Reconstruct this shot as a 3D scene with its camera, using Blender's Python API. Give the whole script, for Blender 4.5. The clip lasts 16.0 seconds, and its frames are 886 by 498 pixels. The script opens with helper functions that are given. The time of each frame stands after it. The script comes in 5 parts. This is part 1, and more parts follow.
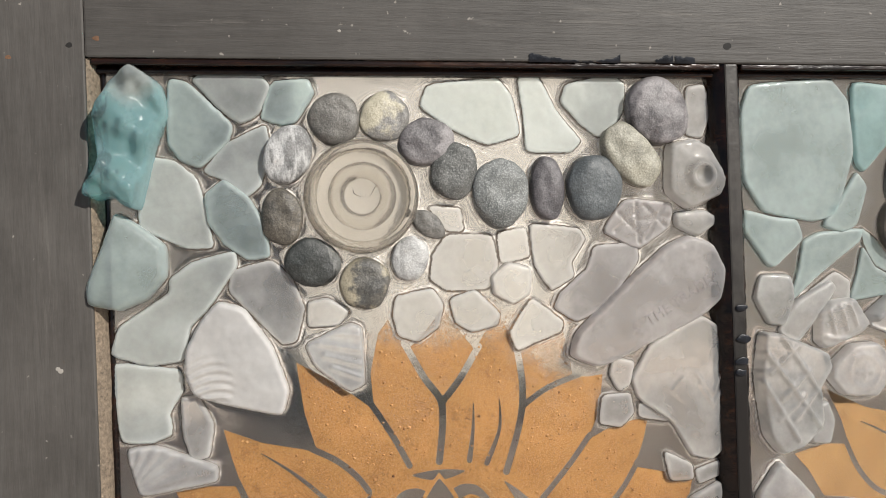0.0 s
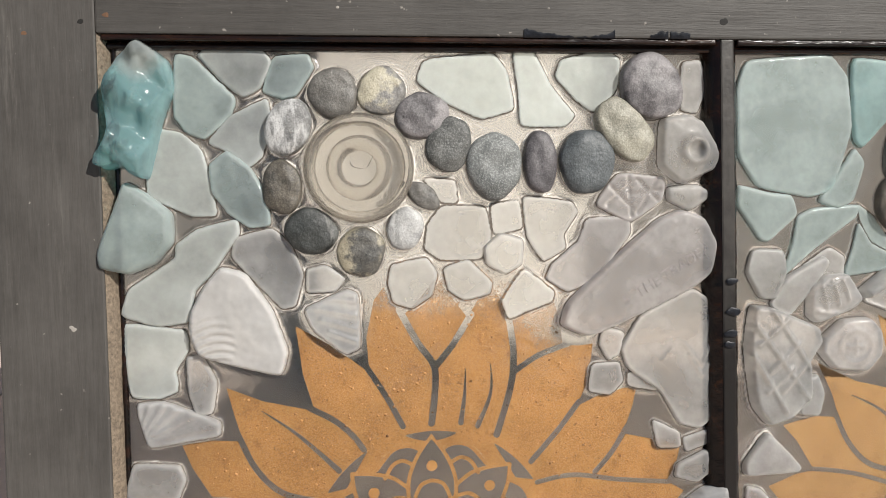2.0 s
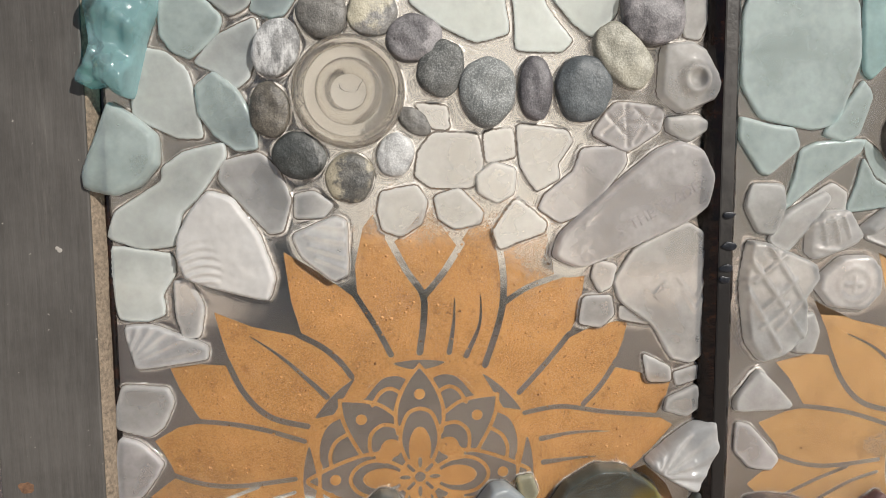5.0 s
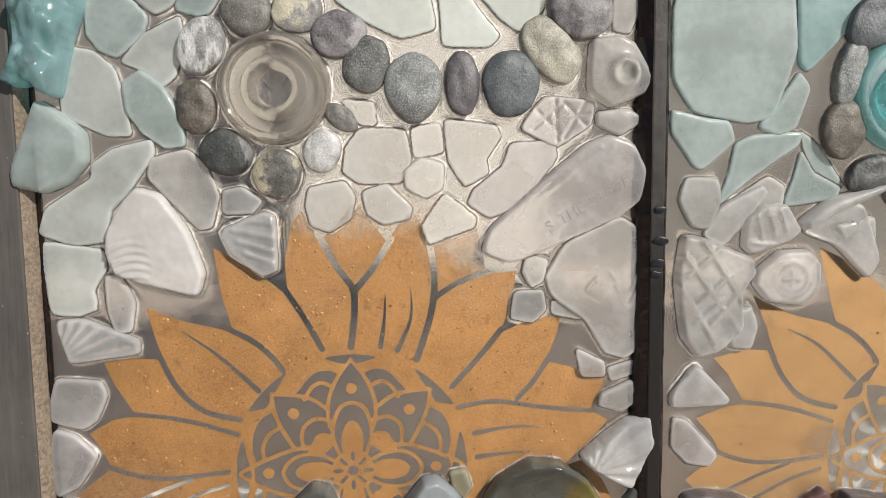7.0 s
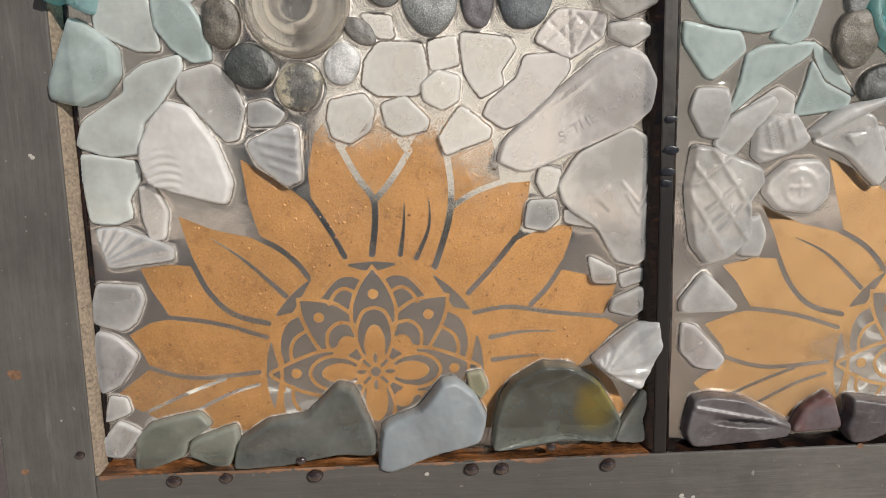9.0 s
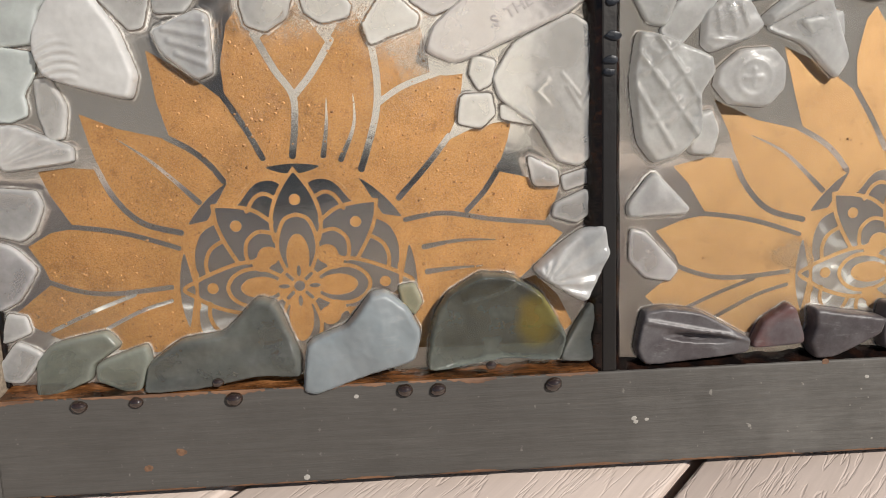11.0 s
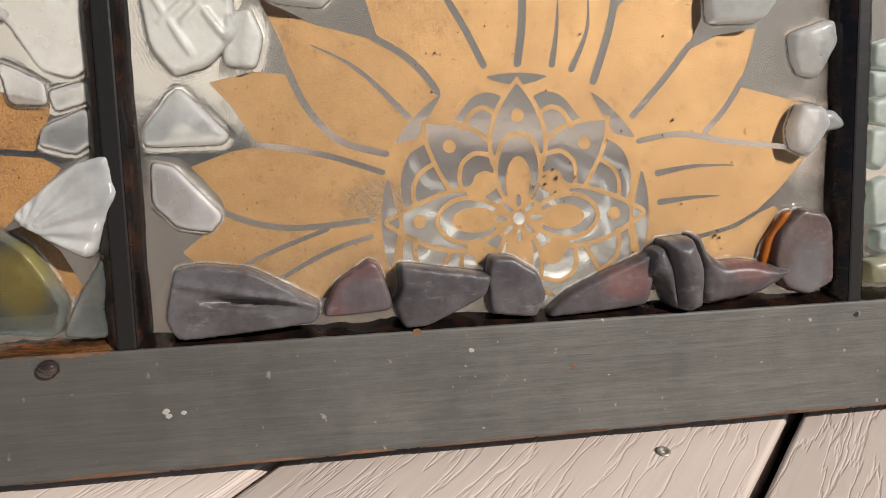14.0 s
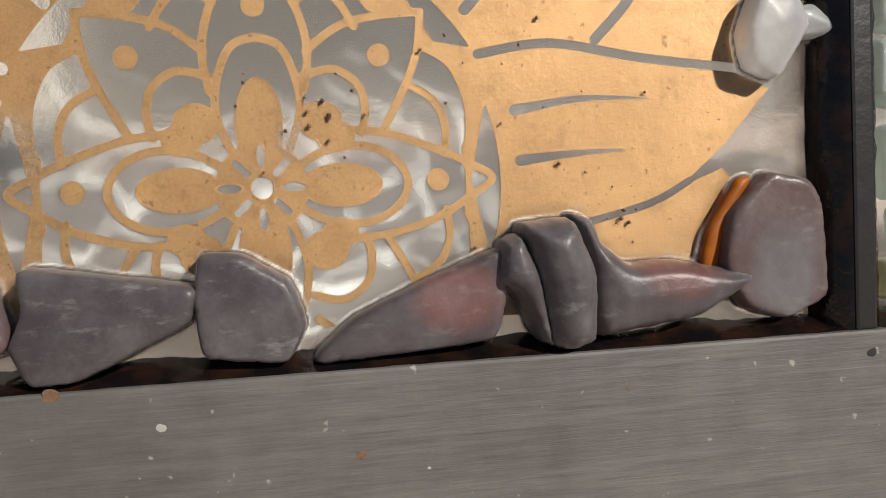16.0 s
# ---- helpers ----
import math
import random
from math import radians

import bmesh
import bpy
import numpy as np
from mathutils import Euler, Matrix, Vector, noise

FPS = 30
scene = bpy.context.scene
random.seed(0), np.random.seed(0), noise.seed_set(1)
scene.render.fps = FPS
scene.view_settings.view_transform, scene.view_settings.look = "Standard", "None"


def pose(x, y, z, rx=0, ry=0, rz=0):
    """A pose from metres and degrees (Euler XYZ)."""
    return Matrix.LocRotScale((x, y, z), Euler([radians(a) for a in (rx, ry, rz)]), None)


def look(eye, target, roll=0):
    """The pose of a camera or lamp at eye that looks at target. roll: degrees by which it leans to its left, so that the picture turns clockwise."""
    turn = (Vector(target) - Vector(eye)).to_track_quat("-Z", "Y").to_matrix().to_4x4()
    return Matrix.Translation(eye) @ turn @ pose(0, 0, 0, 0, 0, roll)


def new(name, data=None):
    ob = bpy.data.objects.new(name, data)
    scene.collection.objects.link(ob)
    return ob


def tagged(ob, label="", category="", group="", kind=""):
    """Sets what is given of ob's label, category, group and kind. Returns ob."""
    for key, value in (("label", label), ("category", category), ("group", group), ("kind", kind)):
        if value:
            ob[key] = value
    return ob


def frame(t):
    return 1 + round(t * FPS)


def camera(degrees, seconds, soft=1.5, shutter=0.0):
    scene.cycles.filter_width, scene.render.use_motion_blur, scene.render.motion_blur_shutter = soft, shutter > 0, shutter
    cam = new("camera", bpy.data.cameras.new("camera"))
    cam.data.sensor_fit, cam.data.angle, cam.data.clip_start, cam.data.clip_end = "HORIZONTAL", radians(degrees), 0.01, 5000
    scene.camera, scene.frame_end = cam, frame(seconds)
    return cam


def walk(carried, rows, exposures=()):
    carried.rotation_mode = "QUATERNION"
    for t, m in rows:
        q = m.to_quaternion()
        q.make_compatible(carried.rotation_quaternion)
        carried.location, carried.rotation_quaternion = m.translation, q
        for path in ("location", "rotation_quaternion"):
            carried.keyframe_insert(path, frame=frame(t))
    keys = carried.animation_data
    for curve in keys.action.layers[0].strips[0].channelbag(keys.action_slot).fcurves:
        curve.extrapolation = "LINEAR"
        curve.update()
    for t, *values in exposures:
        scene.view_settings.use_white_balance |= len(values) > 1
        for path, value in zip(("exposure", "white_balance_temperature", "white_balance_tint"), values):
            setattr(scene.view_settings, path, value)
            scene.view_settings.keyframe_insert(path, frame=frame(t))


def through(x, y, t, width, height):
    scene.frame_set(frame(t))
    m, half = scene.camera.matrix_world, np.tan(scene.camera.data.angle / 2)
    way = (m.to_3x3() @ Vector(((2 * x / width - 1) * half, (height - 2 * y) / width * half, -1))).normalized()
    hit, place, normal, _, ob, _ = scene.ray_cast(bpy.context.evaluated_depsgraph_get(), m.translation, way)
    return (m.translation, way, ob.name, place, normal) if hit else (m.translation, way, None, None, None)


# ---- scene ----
# The window leans back by 17 degrees; WIN takes its own plane (x right, y behind the pane, z up) into the world.
from mathutils.geometry import delaunay_2d_cdt

LEANS = 17.0
WIN = Matrix.Translation((0, 0, 0.0862)) @ Matrix.Rotation(radians(-LEANS), 4, "X")
LETTER_X, LETTER_Z, LETTER_TURN = 103.0, 117.0, 29.5
SCREWS = ((0.3224, -0.041), (0.3625, -0.0769))
cam = camera(59.32, 16.0, soft=0.95)
PATH = [
    (0, (-0.05446, -0.31897, 0.14528), (0.00053, -0.02405, 0.14438), -1.976),
    (0.5, (-0.05174, -0.32109, 0.14523), (-0.00138, -0.02536, 0.14271), -1.779),
    (1, (-0.04388, -0.32531, 0.14354), (0.00251, -0.02896, 0.13904), -1.575),
    (1.5, (-0.03594, -0.33082, 0.14250), (0.00727, -0.03405, 0.13455), -1.395),
    (2, (-0.03812, -0.33316, 0.14404), (0.00214, -0.03608, 0.13299), -1.273),
    (2.5, (-0.03755, -0.33279, 0.14233), (0.00109, -0.03563, 0.12791), -1.164),
    (3, (-0.03659, -0.32897, 0.13913), (0.00136, -0.03194, 0.12090), -1.073),
    (3.5, (-0.03569, -0.32827, 0.13857), (0.00166, -0.03150, 0.11558), -1.008),
    (4, (-0.03445, -0.32947, 0.13689), (0.00252, -0.03298, 0.10992), -0.877),
    (4.5, (-0.03239, -0.32973, 0.13579), (0.00352, -0.03346, 0.10517), -0.591),
    (7, (0.01346, -0.33537, 0.13501), (0.03804, -0.03817, 0.10227), -0.706),
    (7.5, (0.02128, -0.34055, 0.13292), (0.04367, -0.04328, 0.09931), -1.084),
    (8, (0.01822, -0.34990, 0.13481), (0.03821, -0.05289, 0.09763), -1.224),
    (8.5, (0.01869, -0.35421, 0.13478), (0.03455, -0.05788, 0.09073), -1.273),
    (9, (0.01686, -0.35235, 0.11776), (0.03030, -0.05694, 0.06720), -1.269),
    (9.2, (0.01838, -0.35040, 0.11193), (0.03078, -0.05537, 0.05895), -1.282),
    (11.3, (0.05280, -0.33268, 0.06425), (0.07209, -0.03688, 0.01812), -2.136),
    (11.5, (0.06052, -0.33348, 0.06782), (0.08236, -0.03799, 0.02086), -2.209),
    (12, (0.08614, -0.33174, 0.06432), (0.11264, -0.03702, 0.01500), -2.487),
    (12.5, (0.12574, -0.31792, 0.05151), (0.16012, -0.02367, 0.00421), -2.440),
    (13, (0.16894, -0.29567, 0.03967), (0.20870, -0.00197, -0.00684), -2.202),
    (13.5, (0.18512, -0.28374, 0.02375), (0.23103, 0.00955, -0.01952), -1.908),
    (14, (0.19552, -0.27745, 0.02055), (0.24558, 0.01595, -0.01698), -1.661),
    (14.5, (0.21956, -0.24748, 0.01544), (0.27288, 0.04605, -0.01619), -1.516),
    (15, (0.24207, -0.21783, 0.01061), (0.29526, 0.07594, -0.01892), -1.740),
    (15.5, (0.26136, -0.17605, -0.00624), (0.31381, 0.11831, -0.03081), -2.185),
    (16, (0.28064, -0.16597, -0.01133), (0.33112, 0.12939, -0.02603), -2.575),
]
walk(cam, [(t, WIN @ look(eye, target, roll)) for t, eye, target, roll in PATH])

# ---- light ----
SUN_WAY = (WIN.to_3x3() @ Vector((-0.70, 1.0, -0.66))).normalized()
world = bpy.data.worlds.new("sky")
scene.world = world
world.use_nodes = True
wt = world.node_tree
sky = wt.nodes.new("ShaderNodeTexSky")
sky.sky_type, sky.sun_disc = "NISHITA", False
sky.sun_elevation = math.asin(-SUN_WAY.z)
sky.sun_rotation = math.atan2(-SUN_WAY.x, -SUN_WAY.y)
wt.links.new(sky.outputs[0], wt.nodes["Background"].inputs[0])
wt.nodes["Background"].inputs[1].default_value = 0.06
sun_data = bpy.data.lights.new("sun", "SUN")
sun_data.energy, sun_data.angle, sun_data.color = 5.0, radians(0.53), (1.0, 0.955, 0.89)
sun = new("sun", sun_data)
sun.matrix_world = look(-SUN_WAY * 6, (0, 0, 0))


# ---- materials ----
def nodes_of(name):
    m = bpy.data.materials.new(name)
    m.use_nodes = True
    m.node_tree.nodes.clear()
    return m, m.node_tree, m.node_tree.nodes.new("ShaderNodeOutputMaterial")


def node(nt, kind, **values):
    n = nt.nodes.new(kind)
    for key, value in values.items():
        n.inputs[key.replace("_", " ")].default_value = value
    return n


def noise_of(nt, scale, detail=4.0, rough=0.6, stretch=(1, 1, 1), coords="Object"):
    tc = nt.nodes.new("ShaderNodeTexCoord")
    mp = node(nt, "ShaderNodeMapping", Scale=stretch)
    nz = node(nt, "ShaderNodeTexNoise", Scale=scale, Detail=detail, Roughness=rough)
    shift = nt.nodes.new("ShaderNodeMath")
    shift.operation = "MULTIPLY"
    shift.inputs[1].default_value = 31.0
    nt.links.new(random_of(nt), shift.inputs[0])
    nt.links.new(shift.outputs[0], mp.inputs["Location"])
    nt.links.new(tc.outputs[coords], mp.inputs[0])
    nt.links.new(mp.outputs[0], nz.inputs["Vector"])
    return nz.outputs[0]


def oval_of(nt, cx, cz, rx, rz, ragged=0.5, scale=120):
    """How far a place lies from the middle of an upright oval (1 on its line), with a ragged edge; in millimetres."""
    tc = nt.nodes.new("ShaderNodeTexCoord")
    sub, mul, size = (nt.nodes.new("ShaderNodeVectorMath") for _ in range(3))
    sub.operation, mul.operation, size.operation = "SUBTRACT", "MULTIPLY", "LENGTH"
    sub.inputs[1].default_value = (cx / 1000, 0, cz / 1000)
    mul.inputs[1].default_value = (1000 / rx, 0, 1000 / rz)
    nt.links.new(tc.outputs["Object"], sub.inputs[0]), nt.links.new(sub.outputs[0], mul.inputs[0]), nt.links.new(mul.outputs[0], size.inputs[0])
    m = nt.nodes.new("ShaderNodeMath")
    m.operation = "MULTIPLY_ADD"
    m.inputs[1].default_value = ragged * 2
    less = nt.nodes.new("ShaderNodeMath")
    less.operation = "SUBTRACT"
    less.inputs[1].default_value = ragged
    nt.links.new(noise_of(nt, scale, 5, 0.7), m.inputs[0]), nt.links.new(size.outputs["Value"], less.inputs[0]), nt.links.new(less.outputs[0], m.inputs[2])
    return m.outputs[0]


def ramp(nt, fac, stops):
    r = nt.nodes.new("ShaderNodeValToRGB")
    while len(r.color_ramp.elements) < len(stops):
        r.color_ramp.elements.new(0.5)
    for e, (at, c) in zip(r.color_ramp.elements, stops):
        e.position, e.color = at, (*c, 1) if len(c) == 3 else c
    nt.links.new(fac, r.inputs[0])
    return r.outputs[0]


def blend(nt, fac, a, b, kind="MIX"):
    n = nt.nodes.new("ShaderNodeMix")
    n.data_type, n.blend_type = "RGBA", kind
    for socket, v in ((n.inputs[0], fac), (n.inputs[6], a), (n.inputs[7], b)):
        if isinstance(v, bpy.types.NodeSocket):
            nt.links.new(v, socket)
        else:
            socket.default_value = v if isinstance(v, float) else (*v, 1)
    return n.outputs[2]


def bump_of(nt, height, strength, distance, normal=None):
    b = node(nt, "ShaderNodeBump", Strength=strength, Distance=distance)
    nt.links.new(height, b.inputs["Height"])
    if normal:
        nt.links.new(normal, b.inputs["Normal"])
    return b.outputs[0]


def spots_of(nt, scale, small, big):
    """Round scattered spots over an upright face."""
    tc = nt.nodes.new("ShaderNodeTexCoord")
    mp = node(nt, "ShaderNodeMapping", Rotation=(radians(90), 0, 0))
    v = node(nt, "ShaderNodeTexVoronoi", Scale=scale, Randomness=1.0)
    v.voronoi_dimensions = "2D"
    nt.links.new(tc.outputs["Object"], mp.inputs[0]), nt.links.new(mp.outputs[0], v.inputs["Vector"])
    return ramp(nt, v.outputs["Distance"], [(small, (1, 1, 1)), (big, (0, 0, 0))])


def random_of(nt):
    return nt.nodes.new("ShaderNodeObjectInfo").outputs["Random"]


def solid(name, colour, rough=0.6, metal=0.0, bump=None, coat=0.0, spec=0.5):
    """colour: a function of the node tree that gives a colour socket, or a plain colour."""
    m, nt, out = nodes_of(name)
    p = node(nt, "ShaderNodeBsdfPrincipled", Roughness=rough, Metallic=metal, Coat_Weight=coat, Coat_Roughness=0.06, Specular_IOR_Level=spec)
    if callable(colour):
        nt.links.new(colour(nt), p.inputs["Base Color"])
    else:
        p.inputs["Base Color"].default_value = (*colour, 1)
    if bump:
        nt.links.new(bump(nt), p.inputs["Normal"])
    nt.links.new(p.outputs[0], out.inputs[0])
    return m


def paint_colour(nt, grain=(0.07, 1, 1), tone=1.02):
    big = noise_of(nt, 22, 7, 0.72)
    fine = noise_of(nt, 420, 5, 0.75, grain)
    specks = noise_of(nt, 330, 2, 0.5)
    c = ramp(nt, big, [(0.3, (0.070 * tone, 0.064 * tone, 0.057 * tone)), (0.7, (0.122 * tone, 0.113 * tone, 0.102 * tone))])
    c = blend(nt, ramp(nt, fine, [(0.45, (0, 0, 0)), (0.72, (0.36, 0.36, 0.36))]), c, (0.165 * tone, 0.156 * tone, 0.143 * tone))
    c = blend(nt, ramp(nt, specks, [(0.71, (0, 0, 0)), (0.77, (0.6, 0.6, 0.6))]), c, (0.36, 0.33, 0.29))
    c = blend(nt, ramp(nt, noise_of(nt, 700, 4, 0.75, tuple(0.5 + 0.5 * v if v == 1 else v for v in grain)), [(0.34, (0.22, 0.22, 0.22)), (0.5, (0, 0, 0))]), c, (0.03, 0.027, 0.024))
    scuffs = noise_of(nt, 70, 8, 0.8, grain)
    c = blend(nt, ramp(nt, scuffs, [(0.58, (0, 0, 0)), (0.70, (0.4, 0.4, 0.4))]), c, (0.20, 0.185, 0.165))
    chips = noise_of(nt, 45, 3, 0.5)
    return blend(nt, ramp(nt, chips, [(0.78, (0, 0, 0)), (0.79, (0.9, 0.9, 0.9))]), c, (0.22, 0.11, 0.055))


def paint_bump(nt):
    a = bump_of(nt, noise_of(nt, 260, 5, 0.75, (0.05, 1, 1)), 0.55, 0.0007)
    return bump_of(nt, noise_of(nt, 25, 3), 0.3, 0.001, a)


# one paint at three brightnesses; the bottom rail is darker towards its left
PAINT = solid("weathered_dark_paint", lambda nt: blend(nt, ramp(nt, oval_of(nt, -40, -64, 290, 120, 0.3, 30), [(0.6, (0.62, 0.62, 0.62)), (1.0, (0, 0, 0))]), paint_colour(nt, tone=1.02), (0.044, 0.039, 0.034)), 0.55, bump=paint_bump, spec=0.3)
PAINT_TOP = solid("darker_weathered_paint", lambda nt: paint_colour(nt, tone=0.6), 0.55, bump=paint_bump, spec=0.3)
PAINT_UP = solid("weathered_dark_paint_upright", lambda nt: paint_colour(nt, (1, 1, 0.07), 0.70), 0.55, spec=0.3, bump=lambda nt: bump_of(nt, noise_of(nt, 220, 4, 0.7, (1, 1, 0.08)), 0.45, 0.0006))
# mahogany stain, darkened to carry the shade in the recesses
SHADED_MAHOGANY = solid("wet_mahogany_with_painted_shade", lambda nt: ramp(nt, noise_of(nt, 160, 6, 0.7, (0.12, 1, 1)), [(0.42, (0.004, 0.002, 0.0015)), (0.58, (0.016, 0.006, 0.003)), (0.74, (0.06, 0.024, 0.010))]), 0.25,
                 bump=lambda nt: bump_of(nt, noise_of(nt, 170, 4, 0.6, (0.3, 1, 1)), 0.6, 0.001), spec=0.35)
RUSTY = solid("wet_orange_brown_wood", lambda nt: ramp(nt, noise_of(nt, 130, 6, 0.75, (0.2, 1, 1)), [(0.38, (0.010, 0.005, 0.003)), (0.52, (0.10, 0.038, 0.012)), (0.70, (0.36, 0.16, 0.06))]), 0.2,
              bump=lambda nt: bump_of(nt, noise_of(nt, 240, 4), 0.6, 0.001), coat=0.5)
TAR = solid("blue_black_tar", lambda nt: ramp(nt, noise_of(nt, 300, 3), [(0.4, (0.004, 0.005, 0.008)), (0.7, (0.016, 0.018, 0.024))]), 0.34, bump=lambda nt: bump_of(nt, noise_of(nt, 350, 3), 0.5, 0.0006), spec=0.3)
SAND = solid("sandy_bare_wood", lambda nt: ramp(nt, noise_of(nt, 700, 3, 0.7), [(0.3, (0.09, 0.07, 0.05)), (0.7, (0.25, 0.195, 0.14))]), 0.8,
             bump=lambda nt: bump_of(nt, noise_of(nt, 700, 3), 0.6, 0.0006))
TARRY = solid("paint_with_tar", lambda nt: blend(nt, ramp(nt, oval_of(nt, 0, -40, 4000, 190, 0.35, 45), [(0.62, (1, 1, 1)), (0.98, (0, 0, 0))]),
              ramp(nt, noise_of(nt, 40, 6, 0.7, (1, 1, 0.35)), [(0.38, (0.018, 0.016, 0.014)), (0.54, (0.058, 0.053, 0.047))]), (0.011, 0.009, 0.008)), 0.35,
              bump=lambda nt: bump_of(nt, noise_of(nt, 180, 4), 0.22, 0.001), spec=0.3)
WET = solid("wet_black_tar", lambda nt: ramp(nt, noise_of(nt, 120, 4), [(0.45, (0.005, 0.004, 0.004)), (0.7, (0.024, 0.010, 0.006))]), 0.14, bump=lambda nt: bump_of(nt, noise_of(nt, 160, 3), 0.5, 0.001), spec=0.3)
BAREWOOD = solid("chipped_bare_wood", lambda nt: ramp(nt, noise_of(nt, 240, 4, 0.7, (0.2, 1, 1)), [(0.3, (0.06, 0.028, 0.014)), (0.7, (0.20, 0.10, 0.05))]), 0.7)


def deck_colour(nt):
    a = noise_of(nt, 9, 4)
    b = noise_of(nt, 420, 3, 0.7, (0.05, 1, 1))
    c = ramp(nt, a, [(0.3, (0.50, 0.405, 0.35)), (0.7, (0.58, 0.48, 0.42))])
    c = blend(nt, ramp(nt, b, [(0.3, (0, 0, 0)), (0.8, (0.4, 0.4, 0.4))]), c, (0.36, 0.29, 0.25))
    return blend(nt, ramp(nt, random_of(nt), [(0, (0, 0, 0)), (1, (0.25, 0.25, 0.25))]), c, (0.40, 0.34, 0.30))


def deck_bump(nt):
    tc = nt.nodes.new("ShaderNodeTexCoord")
    mp = node(nt, "ShaderNodeMapping", Scale=(1.6, 1.0, 1.0))
    nt.links.new(tc.outputs["Object"], mp.inputs[0])
    w = node(nt, "ShaderNodeTexNoise", Scale=120.0, Detail=3.0, Roughness=0.55)
    mp2 = node(nt, "ShaderNodeMapping", Scale=(0.10, 1.0, 1.0))
    nt.links.new(tc.outputs["Object"], mp2.inputs[0])
    nt.links.new(mp2.outputs[0], w.inputs["Vector"])
    lines = ramp(nt, w.outputs[0], [(0.47, (1, 1, 1)), (0.5, (0, 0, 0)), (0.53, (1, 1, 1))])
    return bump_of(nt, noise_of(nt, 900, 2), 0.15, 0.0003, bump_of(nt, lines, 0.35, 0.0009))


DECK = solid("embossed_composite_board", deck_colour, 0.62, bump=deck_bump)
DARK_UNDER = solid("dark_under_deck", (0.03, 0.026, 0.022), 0.9)


def gold_paint(name, low, high, spark, pits, grain, thin=()):
    """Sprayed gold; thin: ovals (x, z, rx, rz, how bare) where the spray was scant or rubbed away."""
    m, nt, out = nodes_of(name)
    b = noise_of(nt, 1400, 4, 0.75)
    c = ramp(nt, noise_of(nt, 45, 7, 0.72), [(0.36, low), (0.66, high)])
    c = blend(nt, ramp(nt, b, [(0.42, (0, 0, 0)), (0.66, (0.7 * grain,) * 3)]), c, spark)
    c = blend(nt, ramp(nt, b, [(0.30, (0.7 * grain,) * 3), (0.44, (0, 0, 0))]), c, tuple(v * 0.6 for v in low))
    some = blend(nt, 1.0, spots_of(nt, 240, 0.03, 0.06), ramp(nt, noise_of(nt, 90, 2, 0.5), [(pits, (0, 0, 0)), (pits + 0.05, (1, 1, 1))]), "MULTIPLY")
    c = blend(nt, some, c, (0.12, 0.055, 0.022))
    worn = noise_of(nt, 130, 8, 0.8)
    c = blend(nt, ramp(nt, worn, [(0.34, (0.6, 0.6, 0.6)), (0.45, (0, 0, 0))]), c, tuple(v * 0.62 for v in low))
    c = blend(nt, ramp(nt, worn, [(0.56, (0, 0, 0)), (0.72, (0.45, 0.45, 0.45))]), c, spark)
    c = blend(nt, ramp(nt, noise_of(nt, 520, 2, 0.5), [(0.70, (0, 0, 0)), (0.73, (0.8, 0.8, 0.8))]), c, (0.14, 0.07, 0.028))
    p = node(nt, "ShaderNodeBsdfPrincipled", Roughness=0.54, Metallic=0.6)
    nt.links.new(c, p.inputs["Base Color"])
    nt.links.new(bump_of(nt, noise_of(nt, 1400, 3, 0.7), 0.35 * grain, 0.0003, bump_of(nt, noise_of(nt, 200, 4, 0.6), 0.25, 0.0006)), p.inputs["Normal"])
    shader = p.outputs[0]
    for x, z, rx, rz, bare in thin:
        grains = ramp(nt, noise_of(nt, 1700, 3, 0.7), [(0.40, (0.25, 0.25, 0.25)), (0.56, (1, 1, 1))])
        where = ramp(nt, oval_of(nt, x, z, rx, rz, 0.55, 150), [(0.55, (bare,) * 3), (1.0, (0, 0, 0))])
        mix = nt.nodes.new("ShaderNodeMixShader")
        nt.links.new(blend(nt, 1.0, where, grains, "MULTIPLY"), mix.inputs[0])
        nt.links.new(shader, mix.inputs[1]), nt.links.new(nt.nodes.new("ShaderNodeBsdfTransparent").outputs[0], mix.inputs[2])
        shader = mix.outputs[0]
    nt.links.new(shader, out.inputs[0])
    return m


GOLD = gold_paint("gold_stencil_paint", (0.262, 0.151, 0.061), (0.345, 0.208, 0.088), (0.48, 0.305, 0.142), 0.56, 0.45, ((-52, 9, 15, 10, 0.5), (-66, -14, 34, 9, 0.25), (6, 10, 4, 5, 0.6)))
# the first flower's gold, more saturated than the second's
GOLD_DEEP = gold_paint("deep_gold_stencil_paint", (0.245, 0.125, 0.041), (0.36, 0.190, 0.066), (0.55, 0.312, 0.122), 0.46, 0.75, ((12, 121, 52, 19, 0.8), (58, 100, 22, 16, 0.7), (-100, -8, 34, 20, 0.3)))
RIDGE = solid("built_up_gold_edge", lambda nt: ramp(nt, noise_of(nt, 500, 4, 0.7), [(0.40, (0.27, 0.15, 0.06)), (0.66, (0.46, 0.28, 0.125))]), 0.5, 0.5)


PANE, _nt, _out = nodes_of("old_window_glass")
_g = node(_nt, "ShaderNodeBsdfGlass", Roughness=0.16, IOR=1.42, Color=(0.96, 0.965, 0.95, 1))
_nt.links.new(_g.outputs[0], _out.inputs[0])
RESIN, _nt, _out = nodes_of("poured_clear_resin")
_n = bump_of(_nt, noise_of(_nt, 190, 4, 0.65), 0.32, 0.001, bump_of(_nt, noise_of(_nt, 28, 2, 0.5), 0.5, 0.006))
_t = node(_nt, "ShaderNodeBsdfTransparent", Color=(0.985, 0.98, 0.965, 1))
